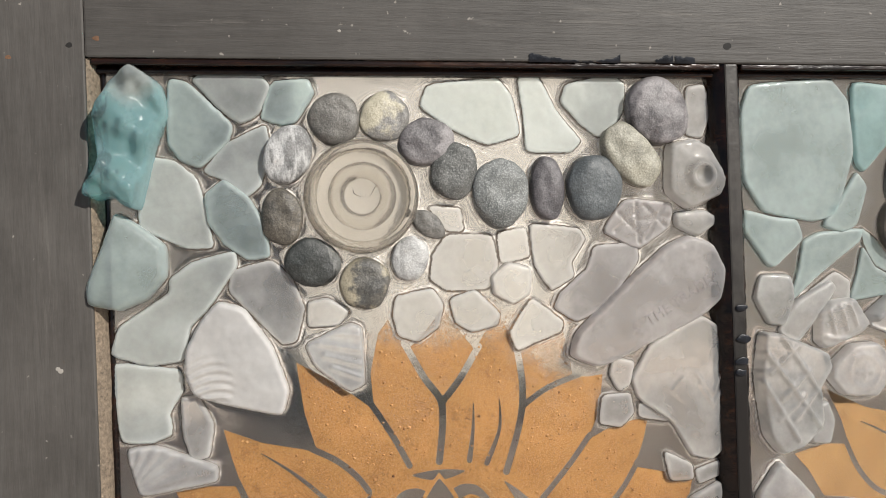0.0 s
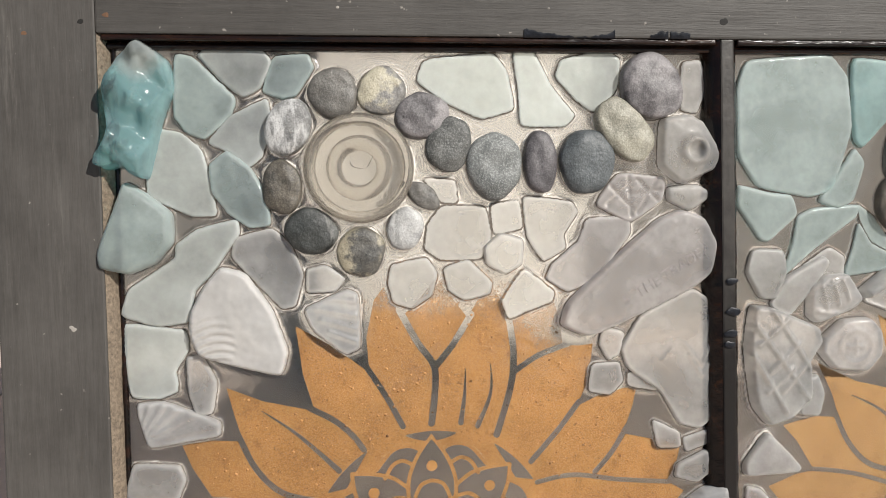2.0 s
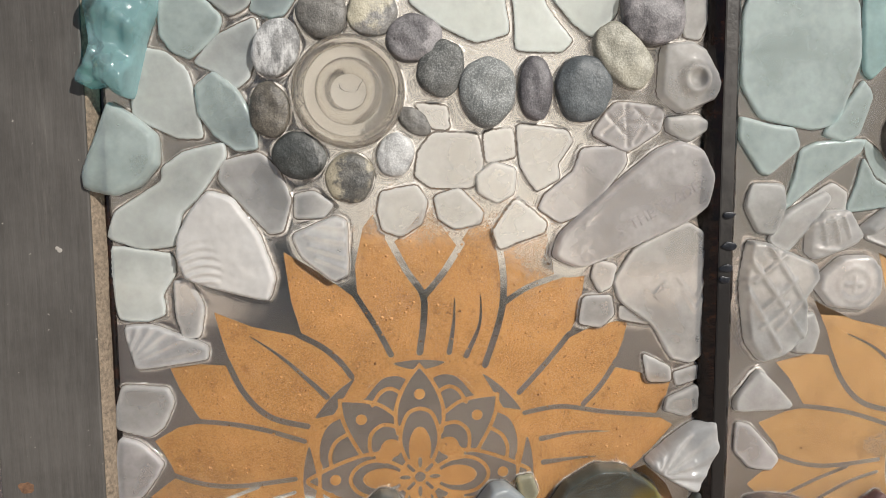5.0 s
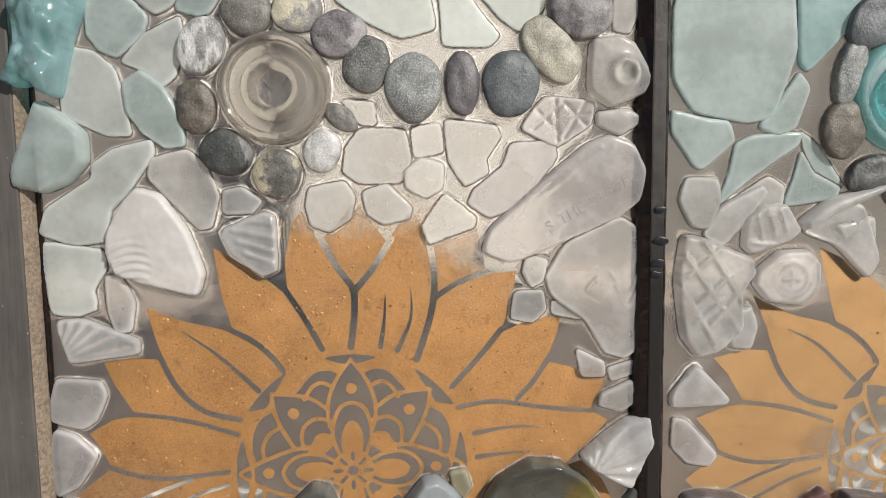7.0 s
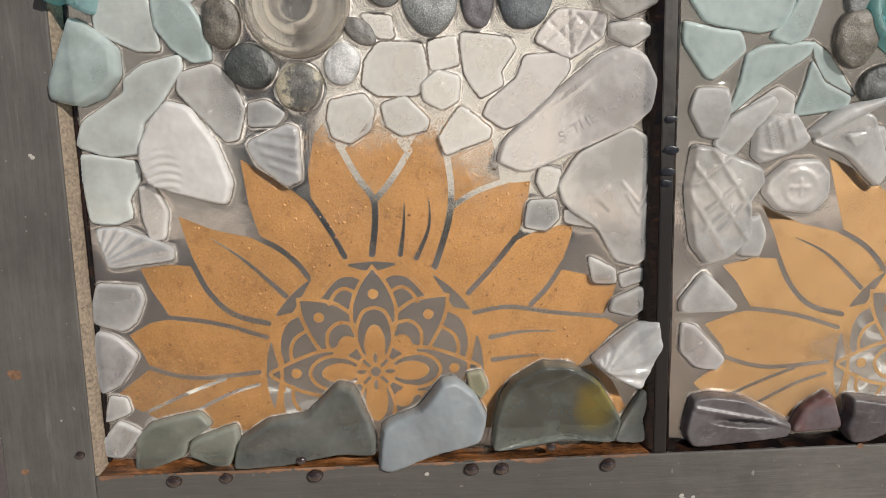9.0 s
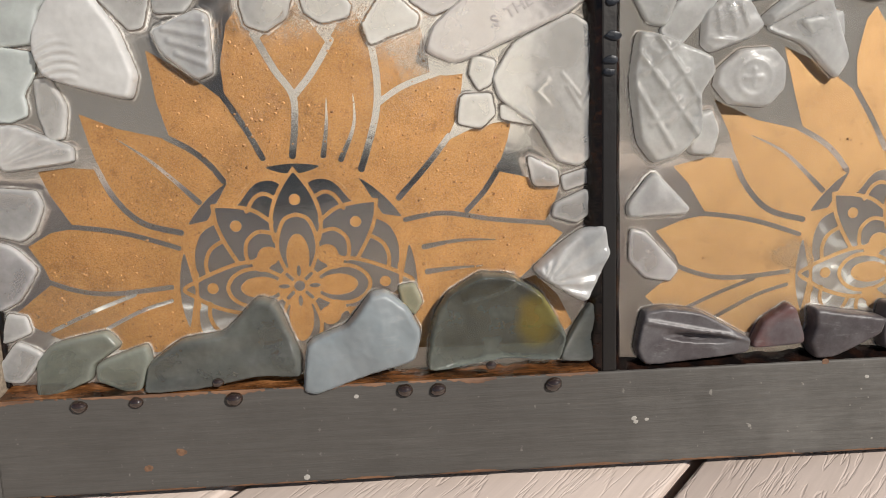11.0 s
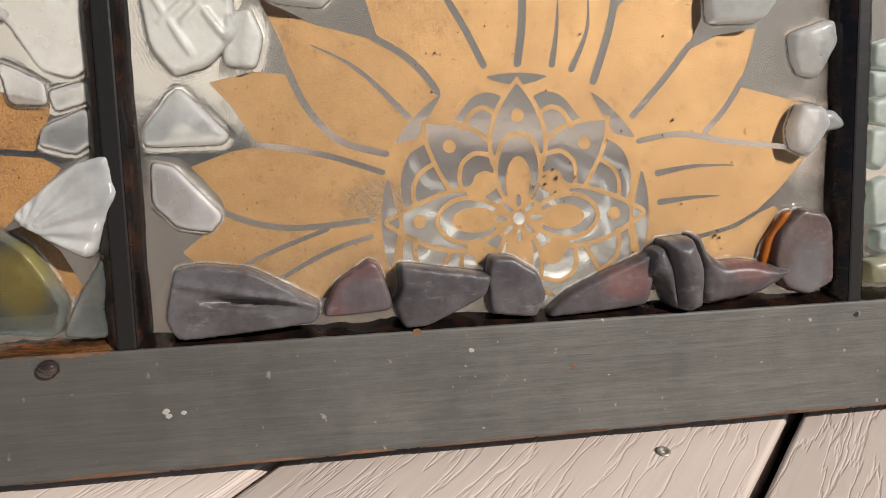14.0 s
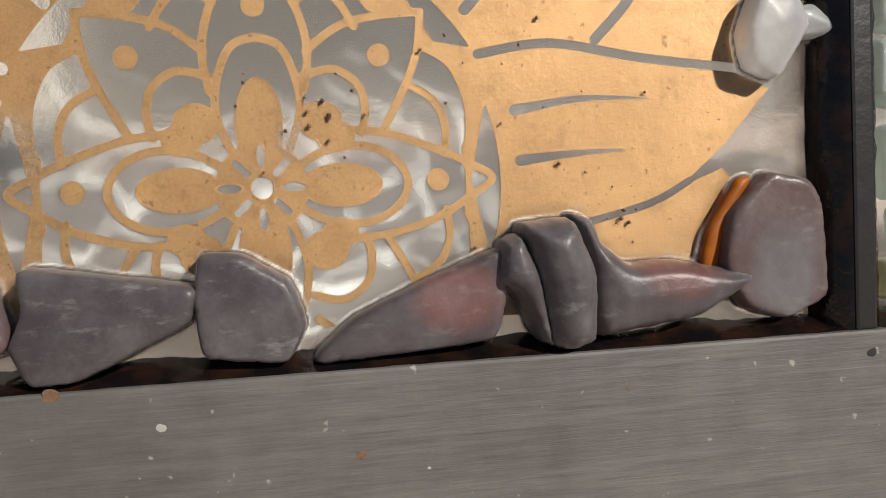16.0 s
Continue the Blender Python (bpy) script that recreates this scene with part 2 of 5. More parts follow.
_r = node(_nt, "ShaderNodeBsdfRefraction", Roughness=0.02, IOR=1.4, Color=(0.985, 0.98, 0.965, 1))
_g = node(_nt, "ShaderNodeBsdfGlossy", Roughness=0.05)
_f = node(_nt, "ShaderNodeFresnel", IOR=1.45)
_x, _y = _nt.nodes.new("ShaderNodeMixShader"), _nt.nodes.new("ShaderNodeMixShader")
_x.inputs[0].default_value = 0.85
_nt.links.new(_n, _g.inputs["Normal"]), _nt.links.new(_n, _f.inputs["Normal"]), _nt.links.new(_n, _r.inputs["Normal"])
_nt.links.new(_t.outputs[0], _x.inputs[1]), _nt.links.new(_r.outputs[0], _x.inputs[2])
# white brushed glue and painted refracted-sun rims, where the sheet carries them
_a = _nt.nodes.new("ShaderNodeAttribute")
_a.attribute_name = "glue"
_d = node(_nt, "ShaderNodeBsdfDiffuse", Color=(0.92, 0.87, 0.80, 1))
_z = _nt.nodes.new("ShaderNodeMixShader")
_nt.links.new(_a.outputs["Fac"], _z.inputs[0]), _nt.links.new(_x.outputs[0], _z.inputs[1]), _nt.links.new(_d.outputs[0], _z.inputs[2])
# dark factor: brown glue lines and tar, plus shade painted at contacts and rails
_b = _nt.nodes.new("ShaderNodeAttribute")
_b.attribute_name = "grime_shade"
_e = node(_nt, "ShaderNodeBsdfDiffuse", Color=(0.085, 0.062, 0.045, 1))
_w = _nt.nodes.new("ShaderNodeMixShader")
_nt.links.new(_b.outputs["Fac"], _w.inputs[0]), _nt.links.new(_z.outputs[0], _w.inputs[1]), _nt.links.new(_e.outputs[0], _w.inputs[2])
# gold overspray past the petals' tips
_s = _nt.nodes.new("ShaderNodeAttribute")
_s.attribute_name = "spray"
_o = node(_nt, "ShaderNodeBsdfDiffuse", Color=(0.42, 0.235, 0.10, 1))
_v = _nt.nodes.new("ShaderNodeMixShader")
_nt.links.new(blend(_nt, 1.0, _s.outputs["Color"], ramp(_nt, noise_of(_nt, 900, 3, 0.7), [(0.42, (0, 0, 0)), (0.6, (1, 1, 1))]), "MULTIPLY"), _v.inputs[0])
_nt.links.new(_w.outputs[0], _v.inputs[1]), _nt.links.new(_o.outputs[0], _v.inputs[2])
_nt.links.new(_f.outputs[0], _y.inputs[0]), _nt.links.new(_v.outputs[0], _y.inputs[1]), _nt.links.new(_g.outputs[0], _y.inputs[2])
_nt.links.new(_y.outputs[0], _out.inputs[0])


def sea_glass(name, colour, through=0.20, refract=0.54, rough=0.08, gloss=0.46, dust=0.0, colour2=None, frost=0.4, where=None, rim=0.34):
    """Tumbled glass: part straight light, part rough refraction, part frosted scatter (most along the rim, painting in
    the glow of lit edges), and a soft gloss.
    colour2 lies in patches, or in the oval that where names (x, z, rx, rz about the piece's middle)."""
    m, nt, out = nodes_of(name)
    vary = ramp(nt, random_of(nt), [(0, tuple(v * 0.9 for v in colour)), (1, tuple(min(1, v * 1.06) for v in colour))])
    patchy = noise_of(nt, 48, 5, 0.6)
    if colour2 and where:
        vary = blend(nt, ramp(nt, oval_of(nt, *where, 0.35, 70), [(0.55, (0.95, 0.95, 0.95)), (1.0, (0, 0, 0))]), vary, colour2)
    elif colour2:
        vary = blend(nt, ramp(nt, patchy, [(0.52, (0, 0, 0)), (0.68, (0.9, 0.9, 0.9))]), vary, colour2)
    # rim factor: pales the edges to paint in light leaving the glass
    worn = nt.nodes.new("ShaderNodeAttribute")
    worn.attribute_name = "rim"
    nrm = bump_of(nt, noise_of(nt, 38, 2), 0.2, 0.002)
    fine = bump_of(nt, noise_of(nt, 800, 4, 0.65), 0.22, 0.0004, nrm)
    t = node(nt, "ShaderNodeBsdfTransparent")
    nt.links.new(vary, t.inputs[0])
    r = node(nt, "ShaderNodeBsdfGlass", Roughness=rough, IOR=1.3)
    nt.links.new(vary, r.inputs[0]), nt.links.new(nrm, r.inputs["Normal"])
    d = nt.nodes.new("ShaderNodeBsdfDiffuse")
    white = blend(nt, frost * sum(colour) / 3, vary, (0.92, 0.92, 0.90))
    if dust:
        white = blend(nt, ramp(nt, noise_of(nt, 60, 9, 0.76), [(0.38, (0, 0, 0)), (0.70, (dust,) * 3)]), white, (0.43, 0.42, 0.42))
        white = blend(nt, ramp(nt, noise_of(nt, 260, 5, 0.75, (0.3, 1, 1)), [(0.56, (0, 0, 0)), (0.70, (dust,) * 3)]), white, (0.55, 0.54, 0.53))
    nt.links.new(white, d.inputs[0]), nt.links.new(fine, d.inputs["Normal"])
    tl = nt.nodes.new("ShaderNodeBsdfTranslucent")
    nt.links.new(vary, tl.inputs[0])
    g = node(nt, "ShaderNodeBsdfGlossy", Roughness=gloss)
    nt.links.new(fine, g.inputs["Normal"])

    def mix(fac, a, b):
        x = nt.nodes.new("ShaderNodeMixShader")
        if isinstance(fac, float):
            x.inputs[0].default_value = fac
        else:
            nt.links.new(fac, x.inputs[0])
        nt.links.new(a, x.inputs[1]), nt.links.new(b, x.inputs[2])
        return x.outputs[0]

    scatter = mix(0.42, d.outputs[0], tl.outputs[0])
    clear = mix(refract / (through + refract), t.outputs[0], r.outputs[0])
    base = 1 - (through + refract)
    amount = ramp(nt, patchy, [(0.32, (max(0.02, base - 0.12),) * 3), (0.68, (base + 0.10,) * 3)])
    edge = nt.nodes.new("ShaderNodeMath")
    edge.operation, edge.use_clamp = "MULTIPLY_ADD", True
    edge.inputs[1].default_value = rim
    nt.links.new(worn.outputs["Fac"], edge.inputs[0]), nt.links.new(amount, edge.inputs[2])
    body = mix(edge.outputs[0], clear, scatter)
    f = node(nt, "ShaderNodeFresnel", IOR=1.36)
    nt.links.new(fine, f.inputs["Normal"])
    nt.links.new(mix(f.outputs[0], body, g.outputs[0]), out.inputs[0])
    return m


GLASS = {
    "pale": sea_glass("frosted_pale_green_glass", (0.865, 0.955, 0.925), 0.18, 0.46),
    "aqua": sea_glass("frosted_aqua_glass", (0.75, 0.955, 0.95), 0.22, 0.50),
    "vivid": sea_glass("bright_aqua_glass", (0.55, 0.93, 0.94), 0.22, 0.50),
    "fish": sea_glass("turquoise_glass", (0.40, 0.88, 0.98), 0.28, 0.48, 0.04, 0.14, colour2=(0.82, 0.94, 0.93), where=(4, 27, 12, 18), frost=0.5, rim=0.2),
    "clear": sea_glass("frosted_clear_glass", (0.93, 0.92, 0.895)),
    "frost": sea_glass("white_frosted_clear_glass", (0.95, 0.965, 0.95), 0.22, 0.48, gloss=0.4, rim=0.24),
    "facet": sea_glass("bright_white_pressed_glass", (0.96, 0.96, 0.95), 0.12, 0.36, gloss=0.2),
    "mauve": sea_glass("frosted_lilac_glass", (0.88, 0.85, 0.85)),
    "shell": sea_glass("white_opaque_shell_glass", (0.79, 0.775, 0.75), 0.12, 0.20),
    "olive": sea_glass("olive_bottle_glass", (0.30, 0.34, 0.29), 0.20, 0.60, 0.06, 0.14, colour2=(0.55, 0.48, 0.06), where=(19, 3, 11, 15), dust=0.2, rim=0.25),
    "smoke": sea_glass("smoky_green_glass", (0.25, 0.27, 0.24), 0.18, 0.52, 0.1, 0.18, dust=0.35),
    "slate": sea_glass("frosted_slate_blue_glass", (0.30, 0.36, 0.39), 0.06, 0.2, 0.3, 0.34, dust=0.5),
    "sage": sea_glass("frosted_sage_green_glass", (0.44, 0.48, 0.39), 0.30, 0.46, 0.1, 0.24, dust=0.15),
    "plum": sea_glass("dark_plum_glass", (0.088, 0.067, 0.072), 0.05, 0.2, 0.25, 0.36, dust=0.42, rim=0.1),
    # red and redp: the redder parts paint sunlight glowing through into the colour
    "red": sea_glass("brownish_red_glass", (0.19, 0.055, 0.05), 0.08, 0.25, 0.25, 0.36, colour2=(0.135, 0.092, 0.10), where=(2, -2, 11, 10), dust=0.4, rim=0.1),
    "redp": sea_glass("plum_glass_with_painted_red_glow", (0.095, 0.064, 0.068), 0.06, 0.25, 0.25, 0.36, colour2=(0.25, 0.075, 0.06), where=(7, 3, 12, 8), dust=0.34, rim=0.1),
    "amber": sea_glass("amber_brown_glass", (0.17, 0.085, 0.07), 0.06, 0.25, 0.25, 0.3, colour2=(0.24, 0.215, 0.22), where=(1, -6, 10, 14), dust=0.4, rim=0.1),
    "gem": sea_glass("pale_mint_glass", (0.70, 0.82, 0.76), 0.3, 0.35, 0.1),
    "lemon": sea_glass("yellow_olive_glass", (0.58, 0.57, 0.36), 0.3, 0.4),
}
GLASS["edge"] = sea_glass("orange_amber_glass", (0.75, 0.20, 0.004), 0.1, 0.3, 0.1, frost=0.0, rim=0.0)


def stone(name, dark, light, speck=0.0, vein=None, patch=None):
    def colour(nt):
        c = ramp(nt, noise_of(nt, 75, 8, 0.78), [(0.36, tuple(v * 0.6 for v in dark)), (0.64, tuple(v * 0.88 for v in light))])
        if patch:
            c = blend(nt, ramp(nt, noise_of(nt, 42, 6, 0.65), [(0.50, (0, 0, 0)), (0.56, (0.85, 0.85, 0.85))]), c, patch)
        if vein:
            v = noise_of(nt, 60, 5, 0.6, (1, 1, 0.25))
            c = blend(nt, ramp(nt, v, [(0.50, (0, 0, 0)), (0.545, (0.8, 0.8, 0.8)), (0.60, (0, 0, 0))]), c, vein)
        s = noise_of(nt, 1500, 3, 0.7)
        c = blend(nt, ramp(nt, s, [(0.53, (0, 0, 0)), (0.61, (0.16 + 0.8 * speck,) * 3)]), c, tuple(min(1, v * 1.9 + 0.04) for v in light))
        c = blend(nt, ramp(nt, s, [(0.38, (0.32, 0.32, 0.32)), (0.47, (0, 0, 0))]), c, tuple(v * 0.4 for v in dark))
        pits = noise_of(nt, 260, 3, 0.6)
        return blend(nt, ramp(nt, pits, [(0.27, (0.8, 0.8, 0.8)), (0.31, (0, 0, 0))]), c, tuple(v * 0.3 for v in dark))
    return solid(name, colour, 0.5, bump=lambda nt: bump_of(nt, noise_of(nt, 700, 4, 0.7), 0.5, 0.0005, bump_of(nt, noise_of(nt, 110, 4, 0.6), 0.5, 0.0016)))


STONE = {
    "brown": (stone("warm_grey_stone", (0.115, 0.11, 0.10), (0.20, 0.19, 0.17)), "smooth warm grey beach pebble"),
    "buff": (stone("mottled_buff_stone", (0.20, 0.195, 0.185), (0.30, 0.29, 0.27), patch=(0.50, 0.46, 0.34)), "mottled grey and buff beach pebble"),
    "purple": (stone("purple_grey_stone", (0.115, 0.105, 0.11), (0.20, 0.19, 0.19), patch=(0.25, 0.235, 0.235)), "matt purplish grey beach pebble"),
    "purpled": (stone("dark_purple_grey_stone", (0.075, 0.07, 0.075), (0.15, 0.14, 0.145)), "narrow dark purplish grey pebble"),
    "dark": (stone("speckled_dark_stone", (0.07, 0.075, 0.07), (0.15, 0.15, 0.14), 0.3), "speckled dark grey beach pebble"),
    "grey": (stone("speckled_grey_stone", (0.15, 0.16, 0.155), (0.24, 0.25, 0.24), 0.3), "finely speckled mid grey oval pebble"),
    "blue": (stone("blue_grey_stone", (0.075, 0.085, 0.09), (0.13, 0.145, 0.15)), "smooth dark blue-grey pebble"),
    "pale": (stone("streaked_pale_stone", (0.20, 0.20, 0.195), (0.38, 0.38, 0.37), vein=(0.55, 0.55, 0.54)), "pale grey pebble with white streaks"),
    "brownd": (stone("dark_brown_grey_stone", (0.07, 0.065, 0.055), (0.16, 0.14, 0.11)), "dark brownish grey beach pebble"),
    "black": (stone("black_green_stone", (0.025, 0.028, 0.026), (0.07, 0.075, 0.07), vein=(0.16, 0.16, 0.15)), "wet black pebble with faint veins"),
    "darkw": (stone("dark_stone_with_buff", (0.07, 0.07, 0.065), (0.15, 0.14, 0.12), patch=(0.36, 0.32, 0.23)), "dark pebble with a buff patch"),
    "white": (stone("white_grey_stone", (0.36, 0.36, 0.355), (0.60, 0.60, 0.58), vein=(0.25, 0.25, 0.24)), "small white and grey pebble"),
    "buffg": (stone("greenish_buff_stone", (0.28, 0.27, 0.21), (0.44, 0.42, 0.34)), "greenish buff oval beach pebble"),
}
# cream that puts the sunlit patch of the background into colour
LIT_CREAM = solid("cream_for_sunlit_patch", lambda nt: ramp(nt, noise_of(nt, 5, 5), [(0.3, (0.73, 0.67, 0.605)), (0.7, (0.79, 0.73, 0.665))]), 0.8,
             bump=lambda nt: bump_of(nt, noise_of(nt, 120, 4), 0.3, 0.002))
# grey that puts the background's shade into colour
SHADE_WALL = solid("grey_for_shaded_background", lambda nt: ramp(nt, noise_of(nt, 4, 5), [(0.3, (0.20, 0.181, 0.162)), (0.7, (0.262, 0.238, 0.218))]), 0.8)


# ---- building helpers ----
def mesh_of(name, bm, mat, smooth=True):
    me = bpy.data.meshes.new(name)
    bm.normal_update()
    bm.to_mesh(me)
    bm.free()
    me.materials.append(mat)
    if smooth:
        me.polygons.foreach_set("use_smooth", [True] * len(me.polygons))
    return me


def part(name, bm, mat, parent, label="", smooth=True):
    ob = new(name, mesh_of(name, bm, mat, smooth))
    ob.parent = parent
    if label:
        tagged(ob, label)
    return ob


def at(x, y, z):
    """A place on the window, in millimetres: right, behind the pane, up."""
    return WIN @ Matrix.Translation((x / 1000, y / 1000, z / 1000))


def box(bm, x0, x1, y0, y1, z0, z1, bevel=0.0):
    """A bevelled box, in millimetres."""
    geo = bmesh.ops.create_cube(bm, size=1)
    verts = geo["verts"]
    for v in verts:
        v.co = Vector(((x0 + x1) / 2 + v.co.x * (x1 - x0), (y0 + y1) / 2 + v.co.y * (y1 - y0), (z0 + z1) / 2 + v.co.z * (z1 - z0))) / 1000
    if bevel:
        edges = list({e for v in verts for e in v.link_edges})
        bmesh.ops.bevel(bm, geom=edges, offset=bevel / 1000, segments=2, affect="EDGES", profile=0.6)
    return bm


def rounded(points, times=2):
    """Corners cut twice, so that an outline turns softly."""
    for c in (0.90, 0.80)[:times]:
        nxt = []
        for a, b in zip(points, points[1:] + points[:1]):
            nxt += [(a[0] * c + b[0] * (1 - c), a[1] * c + b[1] * (1 - c)), (a[0] * (1 - c) + b[0] * c, a[1] * (1 - c) + b[1] * c)]
        points = nxt
    return points


def area_of(points):
    return sum(a[0] * b[1] - b[0] * a[1] for a, b in zip(points, points[1:] + points[:1])) / 2


def inset_of(points, d):
    """The outline of a counter-clockwise ring moved inwards by d."""
    out, n = [], len(points)
    for i in range(n):
        a, b = Vector(points[i - 1]), Vector(points[(i + 1) % n])
        t = (b - a).normalized()
        out.append((points[i][0] - t.y * d, points[i][1] + t.x * d))
    return out


def edge_distance(points, xs, zs):
    """How far each place lies inside a closed outline; below nought outside."""
    best, odd = np.full(xs.shape, 1e9), np.zeros(xs.shape, bool)
    for a, b in zip(points, points[1:] + points[:1]):
        dx, dz = b[0] - a[0], b[1] - a[1]
        u = np.clip(((xs - a[0]) * dx + (zs - a[1]) * dz) / max(dx * dx + dz * dz, 1e-9), 0, 1)
        best = np.minimum(best, np.hypot(xs - a[0] - u * dx, zs - a[1] - u * dz))
        if dz:
            odd ^= ((a[1] > zs) != (b[1] > zs)) & (xs < dx * (zs - a[1]) / dz + a[0])
    return np.where(odd, best, -best)


def resampled(points, step):
    out = []
    for a, b in zip(points, points[1:] + points[:1]):
        n = max(1, round(math.dist(a, b) / step))
        out += [(a[0] + (b[0] - a[0]) * k / n, a[1] + (b[1] - a[1]) * k / n) for k in range(n)]
    return out


def slab(points, height, edge=1.6, dome=0.06, seed=0, wobble=0.2, relief=None, step=1.3, fold=0.0):
    """A tumbled piece over an outline: a wall, a rounded rim and an uneven face, its back flat on the pane."""
    ring = rounded(points)
    if area_of(ring) < 0:
        ring = ring[::-1]
    ring = inset_of(ring, -0.45)
    ring = resampled(ring, step)
    ring = [(x + 0.22 * noise.noise((x * 0.5, z * 0.5, seed)), z + 0.22 * noise.noise((x * 0.5, z * 0.5, seed + 9.0))) for x, z in ring]
    n = len(ring)
    cx, cz = sum(p[0] for p in ring) / n, sum(p[1] for p in ring) / n
    lo, hi = np.min(ring, 0), np.max(ring, 0)
    gx, gz = np.meshgrid(np.arange(lo[0], hi[0], step), np.arange(lo[1], hi[1], step), indexing="ij")
    gx[:, ::2] += step / 2
    inner = edge_distance(ring, gx, gz) > 0.55 * step
    grid = [(float(a), float(b)) for a, b in zip(gx[inner], gz[inner])]
    for d in (0.22, 0.55):
        grid += [p for p in inset_of(ring, d * edge)]
    pts = ring + grid
    verts, _, faces, *_ = delaunay_2d_cdt([Vector(p) for p in pts], [], [list(range(n))], 1, 1e-5)
    xy = np.array([tuple(v) for v in verts])
    d = np.maximum(edge_distance(ring, xy[:, 0], xy[:, 1]), 0)
    e = min(edge, max(d.max(), 0.3))
    k = 1 - np.clip(d / e, 0, 1)
    h = height * (0.45 + 0.55 * np.sqrt(np.clip(1 - k * k, 0, 1))) + dome * height * np.clip(d / max(d.max(), 0.1), 0, 1)
    ys = []
    for (x, z), hh, dd in zip(xy, h, d):
        j = wobble * (noise.noise((x * 0.13 + seed * 7.1, z * 0.13, seed * 3.3)) + 0.4 * noise.noise((x * 0.4, z * 0.4, seed * 1.7)))
        if fold:
            a = seed * 2.4
            j += fold * (0.05 * ((x - cx) * math.sin(a) - (z - cz) * math.cos(a)) - 0.16 * max(0.0, (x - cx) * math.cos(a) + (z - cz) * math.sin(a) + 2.0 * math.sin(seed)))
        if relief and dd > 0.4:
            j += relief(x - cx, z - cz) * min(1, dd / 1.5)
        ys.append(max(0.3, hh + j * min(1, dd / 1.0)))
    bm = bmesh.new()
    worn = bm.verts.layers.float.new("rim")
    front = [bm.verts.new(((x - cx) / 1000, -y / 1000, (z - cz) / 1000)) for (x, z), y in zip(xy, ys)]
    for f in faces:
        bm.faces.new([front[q] for q in f])
    # strongest at the outline, for the painted edge glow
    for v, dd in zip(front, d):
        v[worn] = math.exp(-(float(dd) / 1.3) ** 1.5)
    rim = [ed for ed in bm.edges if len(ed.link_faces) == 1]
    low = {}
    for ed in rim:
        for v in ed.verts:
            if v not in low:
                low[v] = bm.verts.new((v.co.x * 0.985, 0, v.co.z * 0.985))
                low[v][worn] = 1.0
    for ed in rim:
        a, b = ed.verts
        bm.faces.new((a, b, low[b], low[a]))
    bm.normal_update()
    bmesh.ops.recalc_face_normals(bm, faces=bm.faces)
    return bm, cx, cz, ring


# reliefs pressed into single pieces, in millimetres
def strokes_relief(lines, half, high):
    """Ridges (or grooves, for a height below nought) along straight lines."""
    def at_place(x, z):
        best = 9.0
        for ax, az, bx, bz in lines:
            dx, dz = bx - ax, bz - az
            u = min(1, max(0, ((x - ax) * dx + (z - az) * dz) / (dx * dx + dz * dz)))
            best = min(best, math.hypot(x - ax - u * dx, z - az - u * dz))
        return high * max(0.0, 1 - best / half)
    return at_place


def fan_relief(ox, oz, count, high):
    return lambda x, z: high * math.cos(count * math.atan2(z - oz, x - ox))


